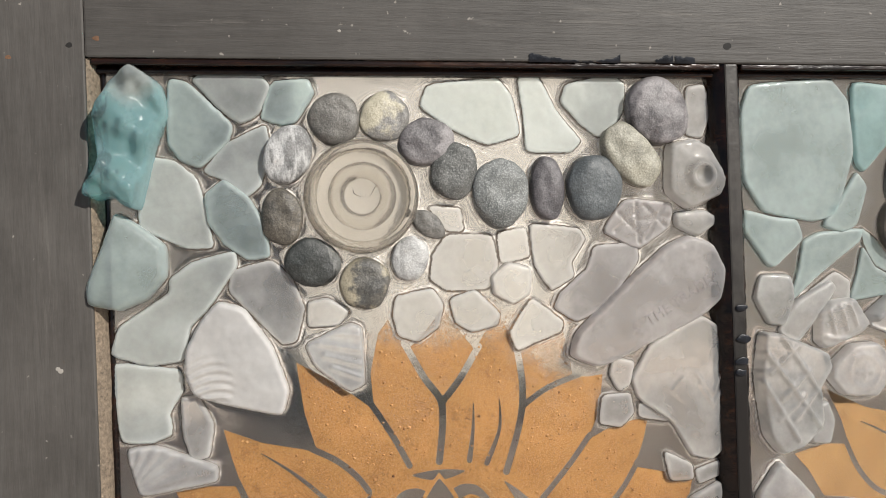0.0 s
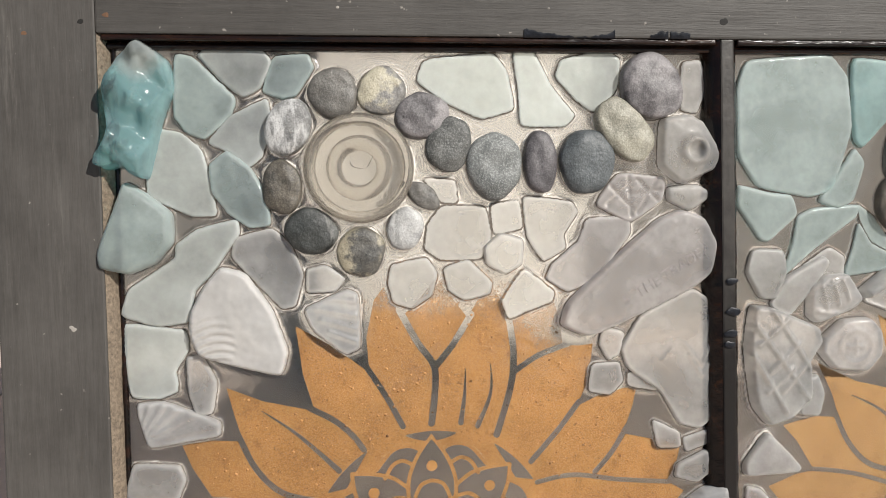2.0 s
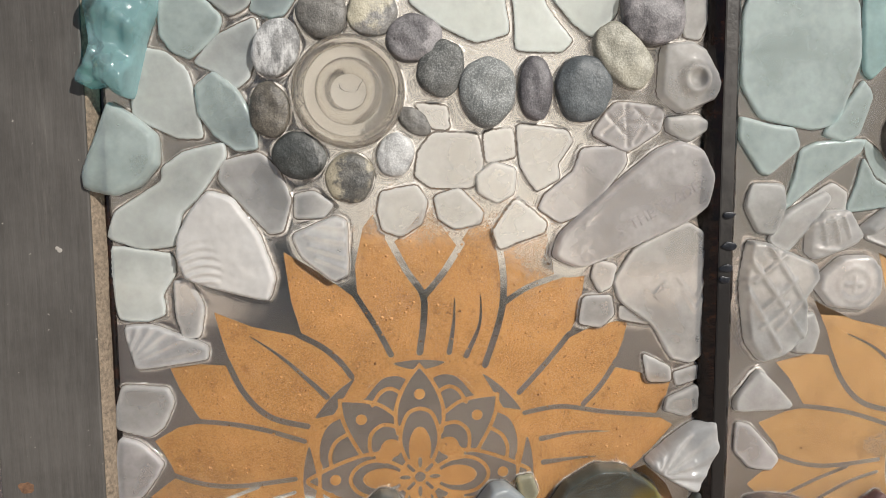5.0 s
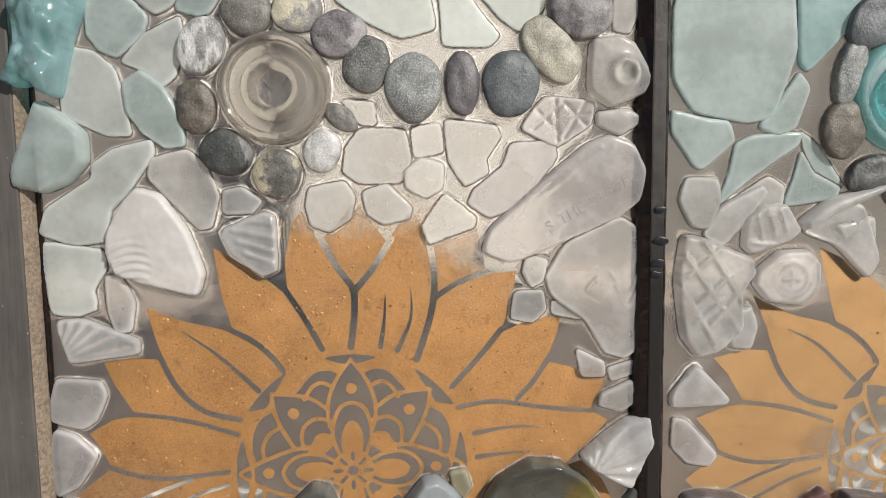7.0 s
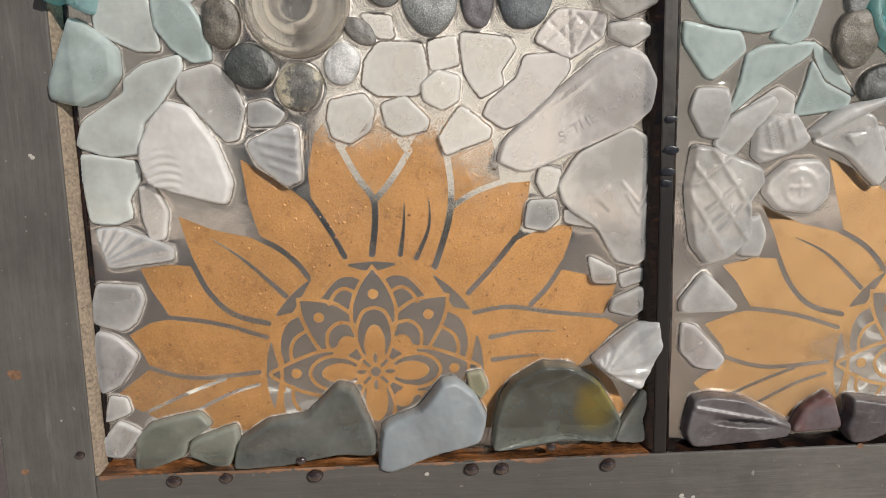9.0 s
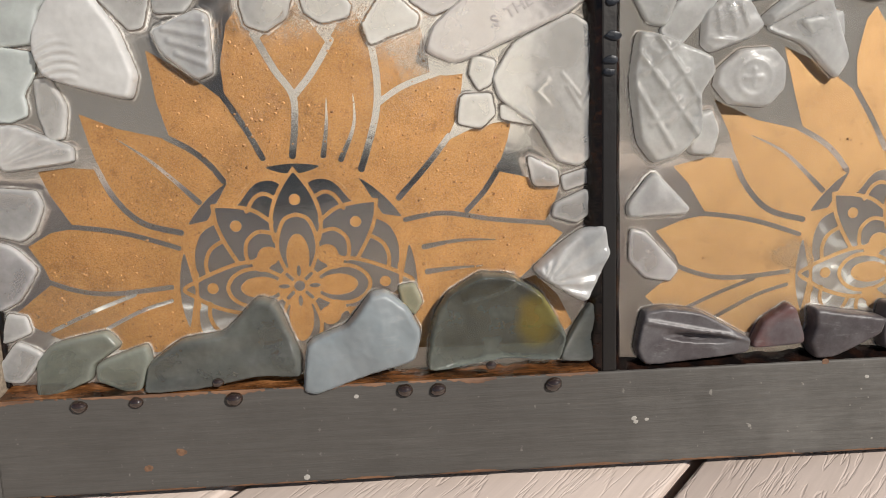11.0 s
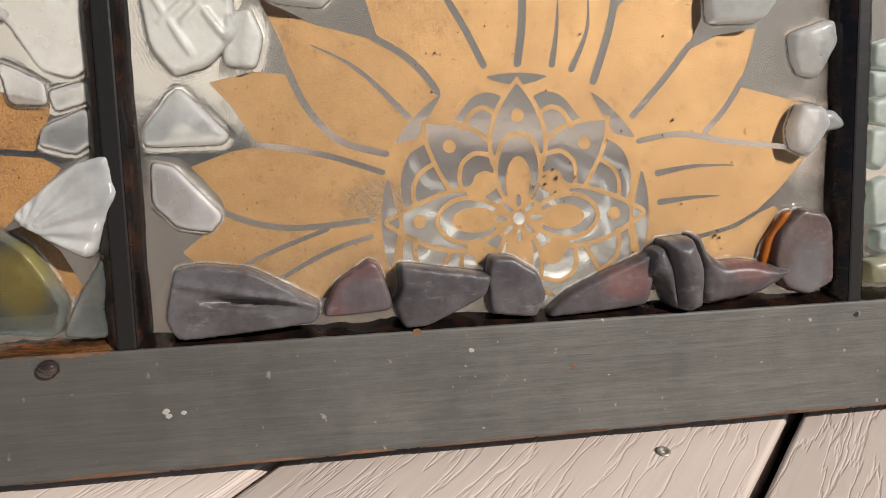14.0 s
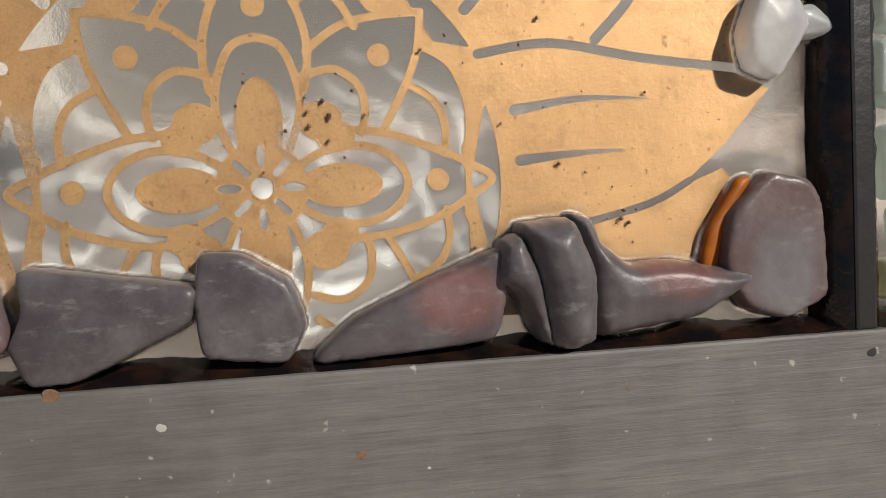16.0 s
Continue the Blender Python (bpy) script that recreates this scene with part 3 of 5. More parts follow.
RELIEF = {
    "scored": strokes_relief([(-9, 6, 9, 2), (-7, 1, 9, -4), (-4, -4, 8, -9), (-10, 11, 9, 8)], 1.6, 1.1),
    "fan": fan_relief(-16, -8, 26, 0.45),
    "facet": lambda x, z: 3.2 * abs((9 * math.atan2(z + 8, x + 15) / math.pi) % 1 - 0.5) - 0.06 * x,
    "diamond": strokes_relief([(-15, 20, 13, -18), (-5, 24, 15, -6), (-15, 5, 1, -22), (-7, -3, 7, 9), (-1, -12, 11, 0), (-12, 9, 2, 20), (-8, -12, 4, -2)], 1.7, 1.3),
    "cross": strokes_relief([(-12, 6, 0, -6), (-12, -4, 2, 7), (-2, 9, -1, -9), (2, 7, 12, -3), (2, -8, 12, 8), (-1, 0, 13, 2)], 1.2, -1.2),
    "chevron": strokes_relief([(2, 6, 10, -4), (10, -4, 15, 6), (4, 1, 10, -9), (10, -9, 15, -1), (-4, 4, -9, -1), (-9, -1, -4, -6)], 1.0, 0.7),
    "long": strokes_relief([(-24, -6, 14, 23)], 1.6, 0.5),
    "groove": lambda x, z: -5.0 * max(0.0, 1 - math.hypot((x - 4) / 17, (z - 0.8 + 0.10 * x) / 2.2)) ** 0.7 + 1.2 * math.exp(-((z - 4.2 + 0.22 * x) / 1.2) ** 2),
    "boss": lambda x, z: 0.5 * math.exp(-((math.hypot(x, z) - 7.5) / 1.3) ** 2) + (0.35 if min(abs(x), abs(z)) < 0.7 and max(abs(x), abs(z)) < 4.5 else 0.0),
    "score2": strokes_relief([(-7, 6, -5, -4), (-2, 8, 1, -3), (3, 8, 6, -1), (-9, -6, 8, -8)], 1.3, 1.2),
    "lump": lambda x, z: 2.2 * math.exp(-((math.hypot(x - 2, z + 1) - 5) / 1.8) ** 2) - 1.5 * math.exp(-(math.hypot(x - 2, z + 1) / 2.4) ** 2),
    "shell": lambda x, z: 1.1 * math.cos(2.0 * (0.45 * x + 0.9 * z + 0.03 * x * x)) * max(0.0, 1 - math.hypot(x + 13, (z + 8) * 0.9) / 12) ** 0.5,
    "olive": lambda x, z: -7.0 * max(0.0, 1 - math.hypot((x - 1) / 33, (z + 17) / 40) ** 2.2),
    "smoke": lambda x, z: -1.5 * math.exp(-((z - 0.25 * x) / 5) ** 2),
    "fish": lambda x, z: 2.4 * math.sin(0.28 * z + 0.2 * x) + 1.8 * noise.noise((x * 0.22, z * 0.22, 4.0)),
    "slate": lambda x, z: 1.2 * math.sin(0.17 * x + 0.1 * z),
}


def disc_profile(bm, profile, n=56):
    """A turned piece round the y axis: (radius, height) rows in millimetres, from the rim to the middle."""
    rows = []
    for r, h in profile:
        if r < 0.01:
            rows.append([bm.verts.new((0, -h / 1000, 0))])
        else:
            rows.append([bm.verts.new((r / 1000 * math.cos(2 * math.pi * i / n), -h / 1000, r / 1000 * math.sin(2 * math.pi * i / n))) for i in range(n)])
    for a, b in zip(rows, rows[1:]):
        for i in range(n):
            j = (i + 1) % n
            if len(a) == 1:
                bm.faces.new((a[0], b[j], b[i]))
            elif len(b) == 1:
                bm.faces.new((a[i], a[j], b[0]))
            else:
                bm.faces.new((a[i], a[j], b[j], b[i]))
    bmesh.ops.recalc_face_normals(bm, faces=bm.faces)
    return bm


# ---- deck ----
BOARD, GAP = 143.1, 5.0
deck = tagged(new("deck"), "pinkish beige composite deck of diagonal embossed boards", "deck", kind="structure")
ALONG = Vector((0.7071, 0.7071, 0))
ACROSS = Vector((0.7071, -0.7071, 0))


def board_mesh(length):
    bm = bmesh.new()
    box(bm, -length / 2, length / 2, -BOARD / 2, BOARD / 2, -25, 0, 2.2)
    return mesh_of("board", bm, DECK)


BOARD_MESH = board_mesh(9000)
for k in range(-24, 27):
    b = new("board", BOARD_MESH)
    b.parent = deck
    mid = Vector((0.0986, 0, 0)) + ACROSS * (k * (BOARD + GAP) / 1000)
    b.matrix_basis = Matrix.Translation(mid) @ pose(0, 0, 0, 0, 0, 45)
bm = bmesh.new()
box(bm, -60000, 60000, -60000, 60000, -60, -40)
tagged(new("ground", mesh_of("ground", bm, DARK_UNDER)), "dark bare ground under the deck", "ground", kind="structure")

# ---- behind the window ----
# added plain wall, grey in place of the shade behind the panes
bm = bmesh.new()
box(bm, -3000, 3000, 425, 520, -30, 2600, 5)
tagged(new("wall_north", mesh_of("wall", bm, SHADE_WALL)), "added plain wall, its grey standing for the shaded background", "wall", kind="structure")
# added block: its cream stands in for a sunlit patch behind the panes
bm = bmesh.new()
box(bm, -56, 149, 345, 424, 14, 2600, 6)
patch_block = tagged(new("sunlit_patch_block"), "added cream block standing for the sunlit patch behind the panes", "post")
part("shaft", bm, LIT_CREAM, patch_block)
# added foot: its slope shapes the lower edge of the bright patch
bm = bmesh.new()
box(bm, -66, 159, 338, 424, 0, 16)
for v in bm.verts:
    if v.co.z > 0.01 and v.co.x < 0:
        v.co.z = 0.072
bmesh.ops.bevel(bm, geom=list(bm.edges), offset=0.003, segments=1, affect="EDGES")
part("plinth", bm, SHADE_WALL, patch_block, "added grey foot with a slope that cuts off the bright patch")

# ---- window frame ----
LEFT, MUNTIN_A, MUNTIN_B, RIGHT = (-170, -130), (130.3, 136.6), (401.4, 407.0), (672, 712)
BOTTOM, TOP = (-85.5, -42.5), (220.5, 266)
FRONT, BACK = -10, 15
window = new("window_sash")
window.matrix_basis = WIN
tagged(window, "old dark-painted wooden window sash with three panes, propped on the deck", "window")
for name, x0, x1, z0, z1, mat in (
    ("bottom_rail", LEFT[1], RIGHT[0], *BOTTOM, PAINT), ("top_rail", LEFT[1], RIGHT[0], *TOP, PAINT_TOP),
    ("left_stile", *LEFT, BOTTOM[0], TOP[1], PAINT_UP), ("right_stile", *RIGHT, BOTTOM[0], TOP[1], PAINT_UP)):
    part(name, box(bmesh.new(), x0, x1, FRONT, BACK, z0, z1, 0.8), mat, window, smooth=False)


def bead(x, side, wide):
    """A sloped, uneven bead of black tarry putty down one side of a bar; left beads also paint its shaded side."""
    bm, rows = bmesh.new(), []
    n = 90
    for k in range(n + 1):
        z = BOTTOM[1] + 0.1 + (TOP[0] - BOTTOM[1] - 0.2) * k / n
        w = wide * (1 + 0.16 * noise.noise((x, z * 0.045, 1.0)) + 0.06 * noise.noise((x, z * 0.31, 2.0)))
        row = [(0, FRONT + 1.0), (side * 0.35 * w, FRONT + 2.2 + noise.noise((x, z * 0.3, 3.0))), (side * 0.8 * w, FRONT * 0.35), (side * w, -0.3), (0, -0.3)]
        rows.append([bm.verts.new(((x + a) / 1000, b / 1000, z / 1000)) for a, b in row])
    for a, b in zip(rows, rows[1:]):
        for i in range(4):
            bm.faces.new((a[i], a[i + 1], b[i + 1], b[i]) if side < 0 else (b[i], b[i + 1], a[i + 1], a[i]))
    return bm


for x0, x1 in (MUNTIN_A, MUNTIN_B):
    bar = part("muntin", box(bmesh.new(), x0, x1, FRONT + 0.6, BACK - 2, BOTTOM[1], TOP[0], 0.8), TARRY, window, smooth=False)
    # left beads paint the bar's shaded side dark, over its wet stain
    part("putty", bead(x0 - 0.03, -1, 5.6), SHADED_MAHOGANY if x0 < 200 else WET, bar, "dark stained bead, also painting the shaded side of the bar")
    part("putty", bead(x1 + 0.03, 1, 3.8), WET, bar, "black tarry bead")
def ledge(x0, x1, high, seed):
    """An uneven glossy bead in the corner between the pane and the bottom rail."""
    bm, rows = bmesh.new(), []
    n = int((x1 - x0) / 2.5)
    for k in range(n + 1):
        x = x0 + (x1 - x0) * k / n
        h = high * (1 + 0.4 * noise.noise((x * 0.09, seed * 3.0, 0.5)) + 0.2 * noise.noise((x * 0.4, seed, 1.5)))
        row = [(FRONT + 1.2 + 1.2 * noise.noise((x * 0.2, 7.0, seed)), 0.05), (FRONT * 0.55, 0.35 * h), (FRONT * 0.25, 0.8 * h), (-0.4, h)]
        rows.append([bm.verts.new((x / 1000, y / 1000, (BOTTOM[1] + z) / 1000)) for y, z in row])
    for a, b in zip(rows, rows[1:]):
        for i in range(3):
            bm.faces.new((a[i], b[i], b[i + 1], a[i + 1]))
    return bm


def ragged_strip(x0, x1, z, up, high, seed, y=FRONT - 0.05, least=0.35):
    """A thin worn strip of bare wood along an edge, broken and uneven."""
    bm = bmesh.new()
    n = int((x1 - x0) / 1.2)
    last = None
    for k in range(n + 1):
        x = x0 + (x1 - x0) * k / n
        h = high * max(0.0, noise.noise((x * 0.06, seed, 0.2)) * 1.3 + 0.5 * noise.noise((x * 0.5, seed, 4.2)) + least)
        now = (bm.verts.new((x / 1000, (y + 0.4) / 1000, (z - up * 0.25) / 1000)), bm.verts.new((x / 1000, y / 1000, (z + up * 0.15) / 1000)), bm.verts.new((x / 1000, y / 1000, (z + up * (0.15 + h)) / 1000)))
        if last and h > 0.02:
            for i in range(2):
                bm.faces.new((last[i], now[i], now[i + 1], last[i + 1]) if up > 0 else (now[i], last[i], last[i + 1], now[i + 1]))
        last = now
    return bm


part("worn_edge", ragged_strip(-168, 700, BOTTOM[0], 1, 1.1, 2.0), BAREWOOD, window, "worn bare wood along the foot of the rail")
part("worn_edge", ragged_strip(-128, 128, BOTTOM[1], -1, 1.8, 5.0), BAREWOOD, window, "worn bare wood along the inner rail edge")
for x0, x1 in ((42, 82), (98, 106), (107, 116)):
    part("tar_strip", ragged_strip(x0, x1, TOP[0], 1, 2.6, 9.0 + x0 * 0.01, FRONT - 0.35, 0.7), TAR, window, "blue-black tar along the rail edge")
for k, (x0, x1) in enumerate(((LEFT[1], MUNTIN_A[0]), (MUNTIN_A[1], MUNTIN_B[0]), (MUNTIN_B[1], RIGHT[0]))):
    pane = part("pane", box(bmesh.new(), x0 + 0.02, x1 - 0.02, 0.3, 3.0, BOTTOM[1] + 0.02, TOP[0] - 0.02), PANE, window, "clear old window pane", smooth=False)
    # dark beads paint the shade under the top rail over its mahogany
    part("putty", box(bmesh.new(), x0 + 1.7, x1 - 1.7, FRONT + 0.8, -0.3, TOP[0] - 2.4, TOP[0] - 0.05, 0.8), SHADED_MAHOGANY, window, "mahogany bead darkened for the shade under the top rail", smooth=False)
    part("putty", box(bmesh.new(), x0 + 1.7, x1 - 1.7, FRONT + 4.5, -0.3, TOP[0] - 5.2, TOP[0] - 2.5, 1.2), SHADED_MAHOGANY, window, "mahogany bead darkened for the shade under the top rail", smooth=False)
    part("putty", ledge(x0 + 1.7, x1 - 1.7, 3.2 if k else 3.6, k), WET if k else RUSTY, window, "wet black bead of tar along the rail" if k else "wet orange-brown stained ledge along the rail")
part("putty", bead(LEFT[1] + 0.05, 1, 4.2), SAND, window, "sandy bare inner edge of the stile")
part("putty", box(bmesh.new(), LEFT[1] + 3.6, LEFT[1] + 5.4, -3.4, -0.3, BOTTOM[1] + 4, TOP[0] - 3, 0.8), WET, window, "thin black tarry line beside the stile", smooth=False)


# ---- gold stencil flower ----
GAPS, SLITS = [], []


def gap(half, points):
    GAPS.append((half, points))


def slit(half, points):
    SLITS.append((half, points))


PETALS_LEFT = [(-52.3, -27.9), (-96.5, -22.5), (-113.3, -13.0), (-119.6, -6.7), (-112.1, -0.7), (-103.9, 5.3), (-105.9, 11.3), (-111.9, 21.7), (-102.0, 27.2), (-92.2, 28.7), (-100.6, 42.9), (-104.5, 52.9), (-92.6, 54.1), (-79.6, 52.9), (-83.0, 64.4), (-85.8, 75.9), (-70.8, 69.4), (-49.6, 64.2), (-54.1, 80.1), (-56.7, 100.7), (-42.3, 92.4), (-26.0, 79.4), (-27.0, 94.5), (-23.4, 110.5), (-19.2, 116.0), (-14.1, 107.8), (-11.1, 103.5), (-4.1, 110.1), (3.8, 119.7)]
PETALS_RIGHT = [(10.9, 109.7), (17.1, 101.4), (22.1, 109.5), (28.0, 115.0), (33.4, 106.7), (35.2, 99.2), (43.4, 103.3), (55.6, 108.0), (58.5, 97.4), (59.5, 87.8), (66.6, 87.1), (73.3, 87.7), (71.2, 71.6), (65.4, 59.8), (78.0, 65.6), (93.5, 68.0), (91.5, 59.0), (86.8, 46.5), (101.4, 43.0), (113.9, 40.0), (111.3, 29.5), (106.9, 23.7), (115.3, 18.5), (104.5, 6.5), (93.0, -3.3), (103.2, 0.5), (112.8, -9.1), (119.3, -22.6), (103.6, -34.3)]
gap(1.05, [(-109.3, 8.2), (-94.4, 2.2), (-79.1, 0.0), (-54.3, 1.8)])
gap(0.84, [(-70.1, -0.9), (-87.4, -7.1), (-107.6, -15.9)])
gap(0.84, [(-54.7, -4.2), (-69.3, -8.6), (-88.3, -18.1)])
gap(1.05, [(-97.2, 29.7), (-82.1, 27.8), (-67.0, 24.4), (-49.9, 18.5)])
gap(1.26, [(-81.2, 54.8), (-74.7, 40.8), (-64.1, 29.9), (-48.5, 25.1)])
gap(1.26, [(-51.5, 65.3), (-41.8, 59.8), (-34.5, 53.4), (-29.3, 46.4)])
gap(1.26, [(-26.9, 81.4), (-18.5, 67.7), (-12.2, 55.3)])
gap(1.47, [(-12.7, 106.1), (-4.9, 91.4), (1.8, 81.2), (2.1, 69.7), (0.3, 56.0)])
gap(1.47, [(18.7, 102.9), (10.2, 89.8), (2.3, 80.6)])
gap(1.47, [(35.3, 101.7), (37.2, 85.3), (35.6, 70.0), (29.0, 49.4)])
gap(1.26, [(62.3, 88.2), (48.2, 83.5), (37.8, 77.1)])
gap(1.26, [(66.5, 61.9), (56.8, 49.9), (44.3, 36.5)])
gap(1.2, [(88.6, 49.5), (81.5, 38.5), (73.5, 30.0)])
gap(1.05, [(46.8, 27.0), (63.1, 29.2), (84.3, 25.8), (108.2, 23.1)])
gap(0.84, [(95.1, -2.0), (85.7, -6.7), (70.9, -10.3)])
slit(1.26, [(-71.6, 65.3), (-57.3, 54.6), (-40.0, 37.8)])
slit(1.26, [(15.7, 79.5), (15.1, 68.0), (13.2, 55.6)])
slit(1.26, [(26.9, 81.0), (26.6, 67.7), (20.6, 53.8)])
slit(1.26, [(85.6, 16.8), (69.7, 17.0), (54.5, 14.8)])
slit(1.26, [(80.3, 5.4), (68.3, 5.0), (55.5, 3.8)])


def curve_through(points, steps=6):
    """A soft line through a few points."""
    p = [points[0]] + list(points) + [points[-1]]
    out = []
    for a, b, c, d in zip(p, p[1:], p[2:], p[3:]):
        for s in range(steps):
            t = s / steps
            out.append(tuple(0.5 * (2 * b[i] + (c[i] - a[i]) * t + (2 * a[i] - 5 * b[i] + 4 * c[i] - d[i]) * t * t + (3 * b[i] - a[i] - 3 * c[i] + d[i]) * t ** 3) for i in (0, 1)))
    return out + [tuple(points[-1])]


STEP = 0.4
GX, GZ = np.meshgrid(np.arange(-122, 122, STEP), np.arange(-30, 122, STEP), indexing="ij")


def line_field(points, w0, w1=None):
    """How far outside a stroke each place of the grid lies; the stroke's half width runs from w0 to w1."""
    w1 = w0 if w1 is None else w1
    best = np.full(GX.shape, 9.0)
    n = len(points) - 1
    for i, (a, b) in enumerate(zip(points, points[1:])):
        m = 4.0
        s = (GX > min(a[0], b[0]) - m) & (GX < max(a[0], b[0]) + m) & (GZ > min(a[1], b[1]) - m) & (GZ < max(a[1], b[1]) + m)
        if not s.any():
            continue
        dx, dz = b[0] - a[0], b[1] - a[1]
        u = np.clip(((GX[s] - a[0]) * dx + (GZ[s] - a[1]) * dz) / max(dx * dx + dz * dz, 1e-9), 0, 1)
        w = w0 + (w1 - w0) * (i + u) / n
        best[s] = np.minimum(best[s], np.hypot(GX[s] - a[0] - u * dx, GZ[s] - a[1] - u * dz) - w)
    return best


def inside_field(points):
    """Below nought inside a closed outline."""
    odd = np.zeros(GX.shape, bool)
    for a, b in zip(points, points[1:] + points[:1]):
        if a[1] != b[1]:
            odd ^= ((a[1] > GZ) != (b[1] > GZ)) & (GX < (b[0] - a[0]) * (GZ - a[1]) / (b[1] - a[1]) + a[0])
    d = line_field(list(points) + [points[0]], 0.0)
    return np.where(odd, -d, d)


def blob(cx, cz, rx, rz):
    return (np.hypot((GX - cx) / rx, (GZ - cz) / rz) - 1) * min(rx, rz)


def both(points):
    return [points, [(-x, z) for x, z in points]]


def petals_of(left, right, dx=0.0, dz=0.0):
    """Petals with their gaps and slits; dx and dz move the slits of the left side."""
    f = inside_field(left + right)
    for half, points in GAPS:
        f = np.maximum(f, -line_field(curve_through(points), half))
    for half, points in SLITS:
        moved = [(x + dx, z + dz) if x < -60 else (x, z) for x, z in points]
        f = np.maximum(f, -line_field(curve_through(moved), 0.15, half))
    return f


# the second flower was sprayed a little wider on its left side
WIDER = {(-85.8, 75.9): (-90.0, 79.0), (-104.5, 52.9): (-107.5, 50.6), (-56.7, 100.7): (-59.4, 100.2), (-111.9, 21.7): (-115.0, 22.5)}
petals = petals_of(PETALS_LEFT, PETALS_RIGHT)
petals_second = petals_of([WIDER.get(p, p) for p in PETALS_LEFT], PETALS_RIGHT, -1.8, -2.2)
ring = np.hypot(GX, GZ)
AX, AZ = np.abs(GX), np.abs(GZ)


def left_of(a, b):
    """Above nought to the left of the way from a to b, on the folded quarter."""
    dx, dz = b[0] - a[0], b[1] - a[1]
    return ((AZ - a[1]) * dx - (AX - a[0]) * dz) / math.hypot(dx, dz)


# the open ground of the lace: a round, arches on it, and pointed horns between them
open_ground = ring - 43.0
for cx, cz, r in ((11, 33, 13.8), (29, 15, 15.5)):
    open_ground = np.minimum(open_ground, np.hypot(AX - cx, AZ - cz) - r)
horn = np.maximum(np.maximum(ring - 53.4, -left_of((27.2, 46.3), (32.5, 37.5))), -left_of((36, 30), (44, 28.6)))
open_ground = np.minimum(open_ground, np.maximum(horn, (66 - AX - AZ) * 0.7))
horn = np.maximum(np.maximum(ring - 50.8, -left_of((47.8, 16.5), (45.6, 6.0))), AZ - 16)
open_ground = np.minimum(open_ground, horn)
# pointed petals of the lace stand open to their tips
for leaf in ([(0, 49.6), (4.6, 43.6), (8.6, 35.8), (10.2, 28), (0, 24)], [(10.6, 27), (17, 32.6), (25, 34.8), (34.2, 35.6), (33.2, 28), (30.2, 20), (25, 11)]):
    for sx in (-1, 1):
        for sz in (-1, 1):
            open_ground = np.minimum(open_ground, inside_field([(x * sx, z * sz) for x, z in leaf]))
body = np.maximum(petals, -open_ground)
lace = blob(0, 0, 9.5, 9.5)
for cx, cz, rx, rz in ((-16.5, 0, 8.6, 4.7), (16.5, 0, 8.6, 4.7), (0, 13, 4.9, 9.8), (0, -14, 5.4, 10.5)):
    lace = np.minimum(lace, blob(cx, cz, rx, rz))
for sx in (-1, 1):
    for sz in (-1, 1):
        lace = np.minimum(lace, blob(sx * 12.6, sz * 13.5, 4.6, 4.2))
        lace = np.minimum(lace, blob(sx * 15.6, sz * 10.2, 4.0, 3.4))
for cx, cz, rx, rz in ((0, 0, 2.3, 2.3), (0, 6.6, 0.9, 2.4), (0, -6.6, 0.9, 2.4), (6.6, 0, 2.4, 0.9), (-6.6, 0, 2.4, 0.9)):
    lace = np.maximum(lace, -blob(cx, cz, rx, rz))
for a in (45, 135, 225, 315):
    x, z = 5.6 * math.cos(radians(a)), 5.6 * math.sin(radians(a))
    lace = np.maximum(lace, -line_field([(x * 0.75, z * 0.75), (x * 1.3, z * 1.3)], 0.75))
W = 0.85
strokes = []
for pts in ([(0, 31), (5, 29), (8, 22), (8.4, 15), (6, 8)], [(0, 31), (-5, 29), (-8, 22), (-8.4, 15), (-6, 8)]):
    strokes += [pts, [(x, -z) for x, z in pts]]
for loop in ([(7, 4), (14, 7.6), (22, 8), (28, 5), (30.5, 0), (28, -5), (22, -8), (14, -7.6), (7, -4)],):
    strokes += both(loop)
for leaf in ([(8.8, 20), (18, 11.6), (27, 10.4), (38, 6.5), (44, 3.6), (49, 0.4), (44, -3.4), (37, -7.5), (27, -10.6), (16, -11.5)],):
    strokes += both(leaf[1:])
strokes += both([(0, 50.5), (5, 44), (9, 36), (10.6, 28), (9.5, 20)])
for s in both([(10.2, 28), (17, 33), (25, 35.2), (34.6, 36)]) + both([(34.6, 36), (33.6, 28), (30.5, 20), (25.5, 11)]):
    strokes += [s, [(x, -z) for x, z in s]]
for s in both([(4.5, 44.5), (10, 46.6), (17, 45), (24, 37)]) + both([(8, 38), (12.5, 40.3), (17, 38.6), (20.5, 33)]) + both([(34, 29), (40.6, 25), (44.2, 16), (43.8, 5)]) + both([(31, 21), (36.5, 17.5), (39, 12), (38.6, 6)]) + both([(9.6, 23), (16, 24.2), (21, 20.5), (22, 15), (21, 10.8)]):
    strokes += [s, [(x, -z) for x, z in s]]
for s in strokes:
    lace = np.minimum(lace, line_field(curve_through(s), W))
for cx, cz in ((0, 37.4), (37, 0.4), (-37, 0.4), (25.4, 27), (-25.4, 27), (25.4, -27), (-25.4, -27)):
    lace = np.minimum(lace, blob(cx, cz, 2.4, 2.4))
lace = np.maximum(lace, ring - 52.5)
field = np.minimum(body, lace)
field_second = np.minimum(np.maximum(petals_second, -open_ground), lace)
lens = np.maximum(np.hypot(GX, GZ) - 52.6, np.hypot(GX, GZ - 72.2) - 23.8)
lens = np.maximum(lens, -inside_field([(0, 51.6), (5.4, 44.6), (-5.4, 44.6)]))
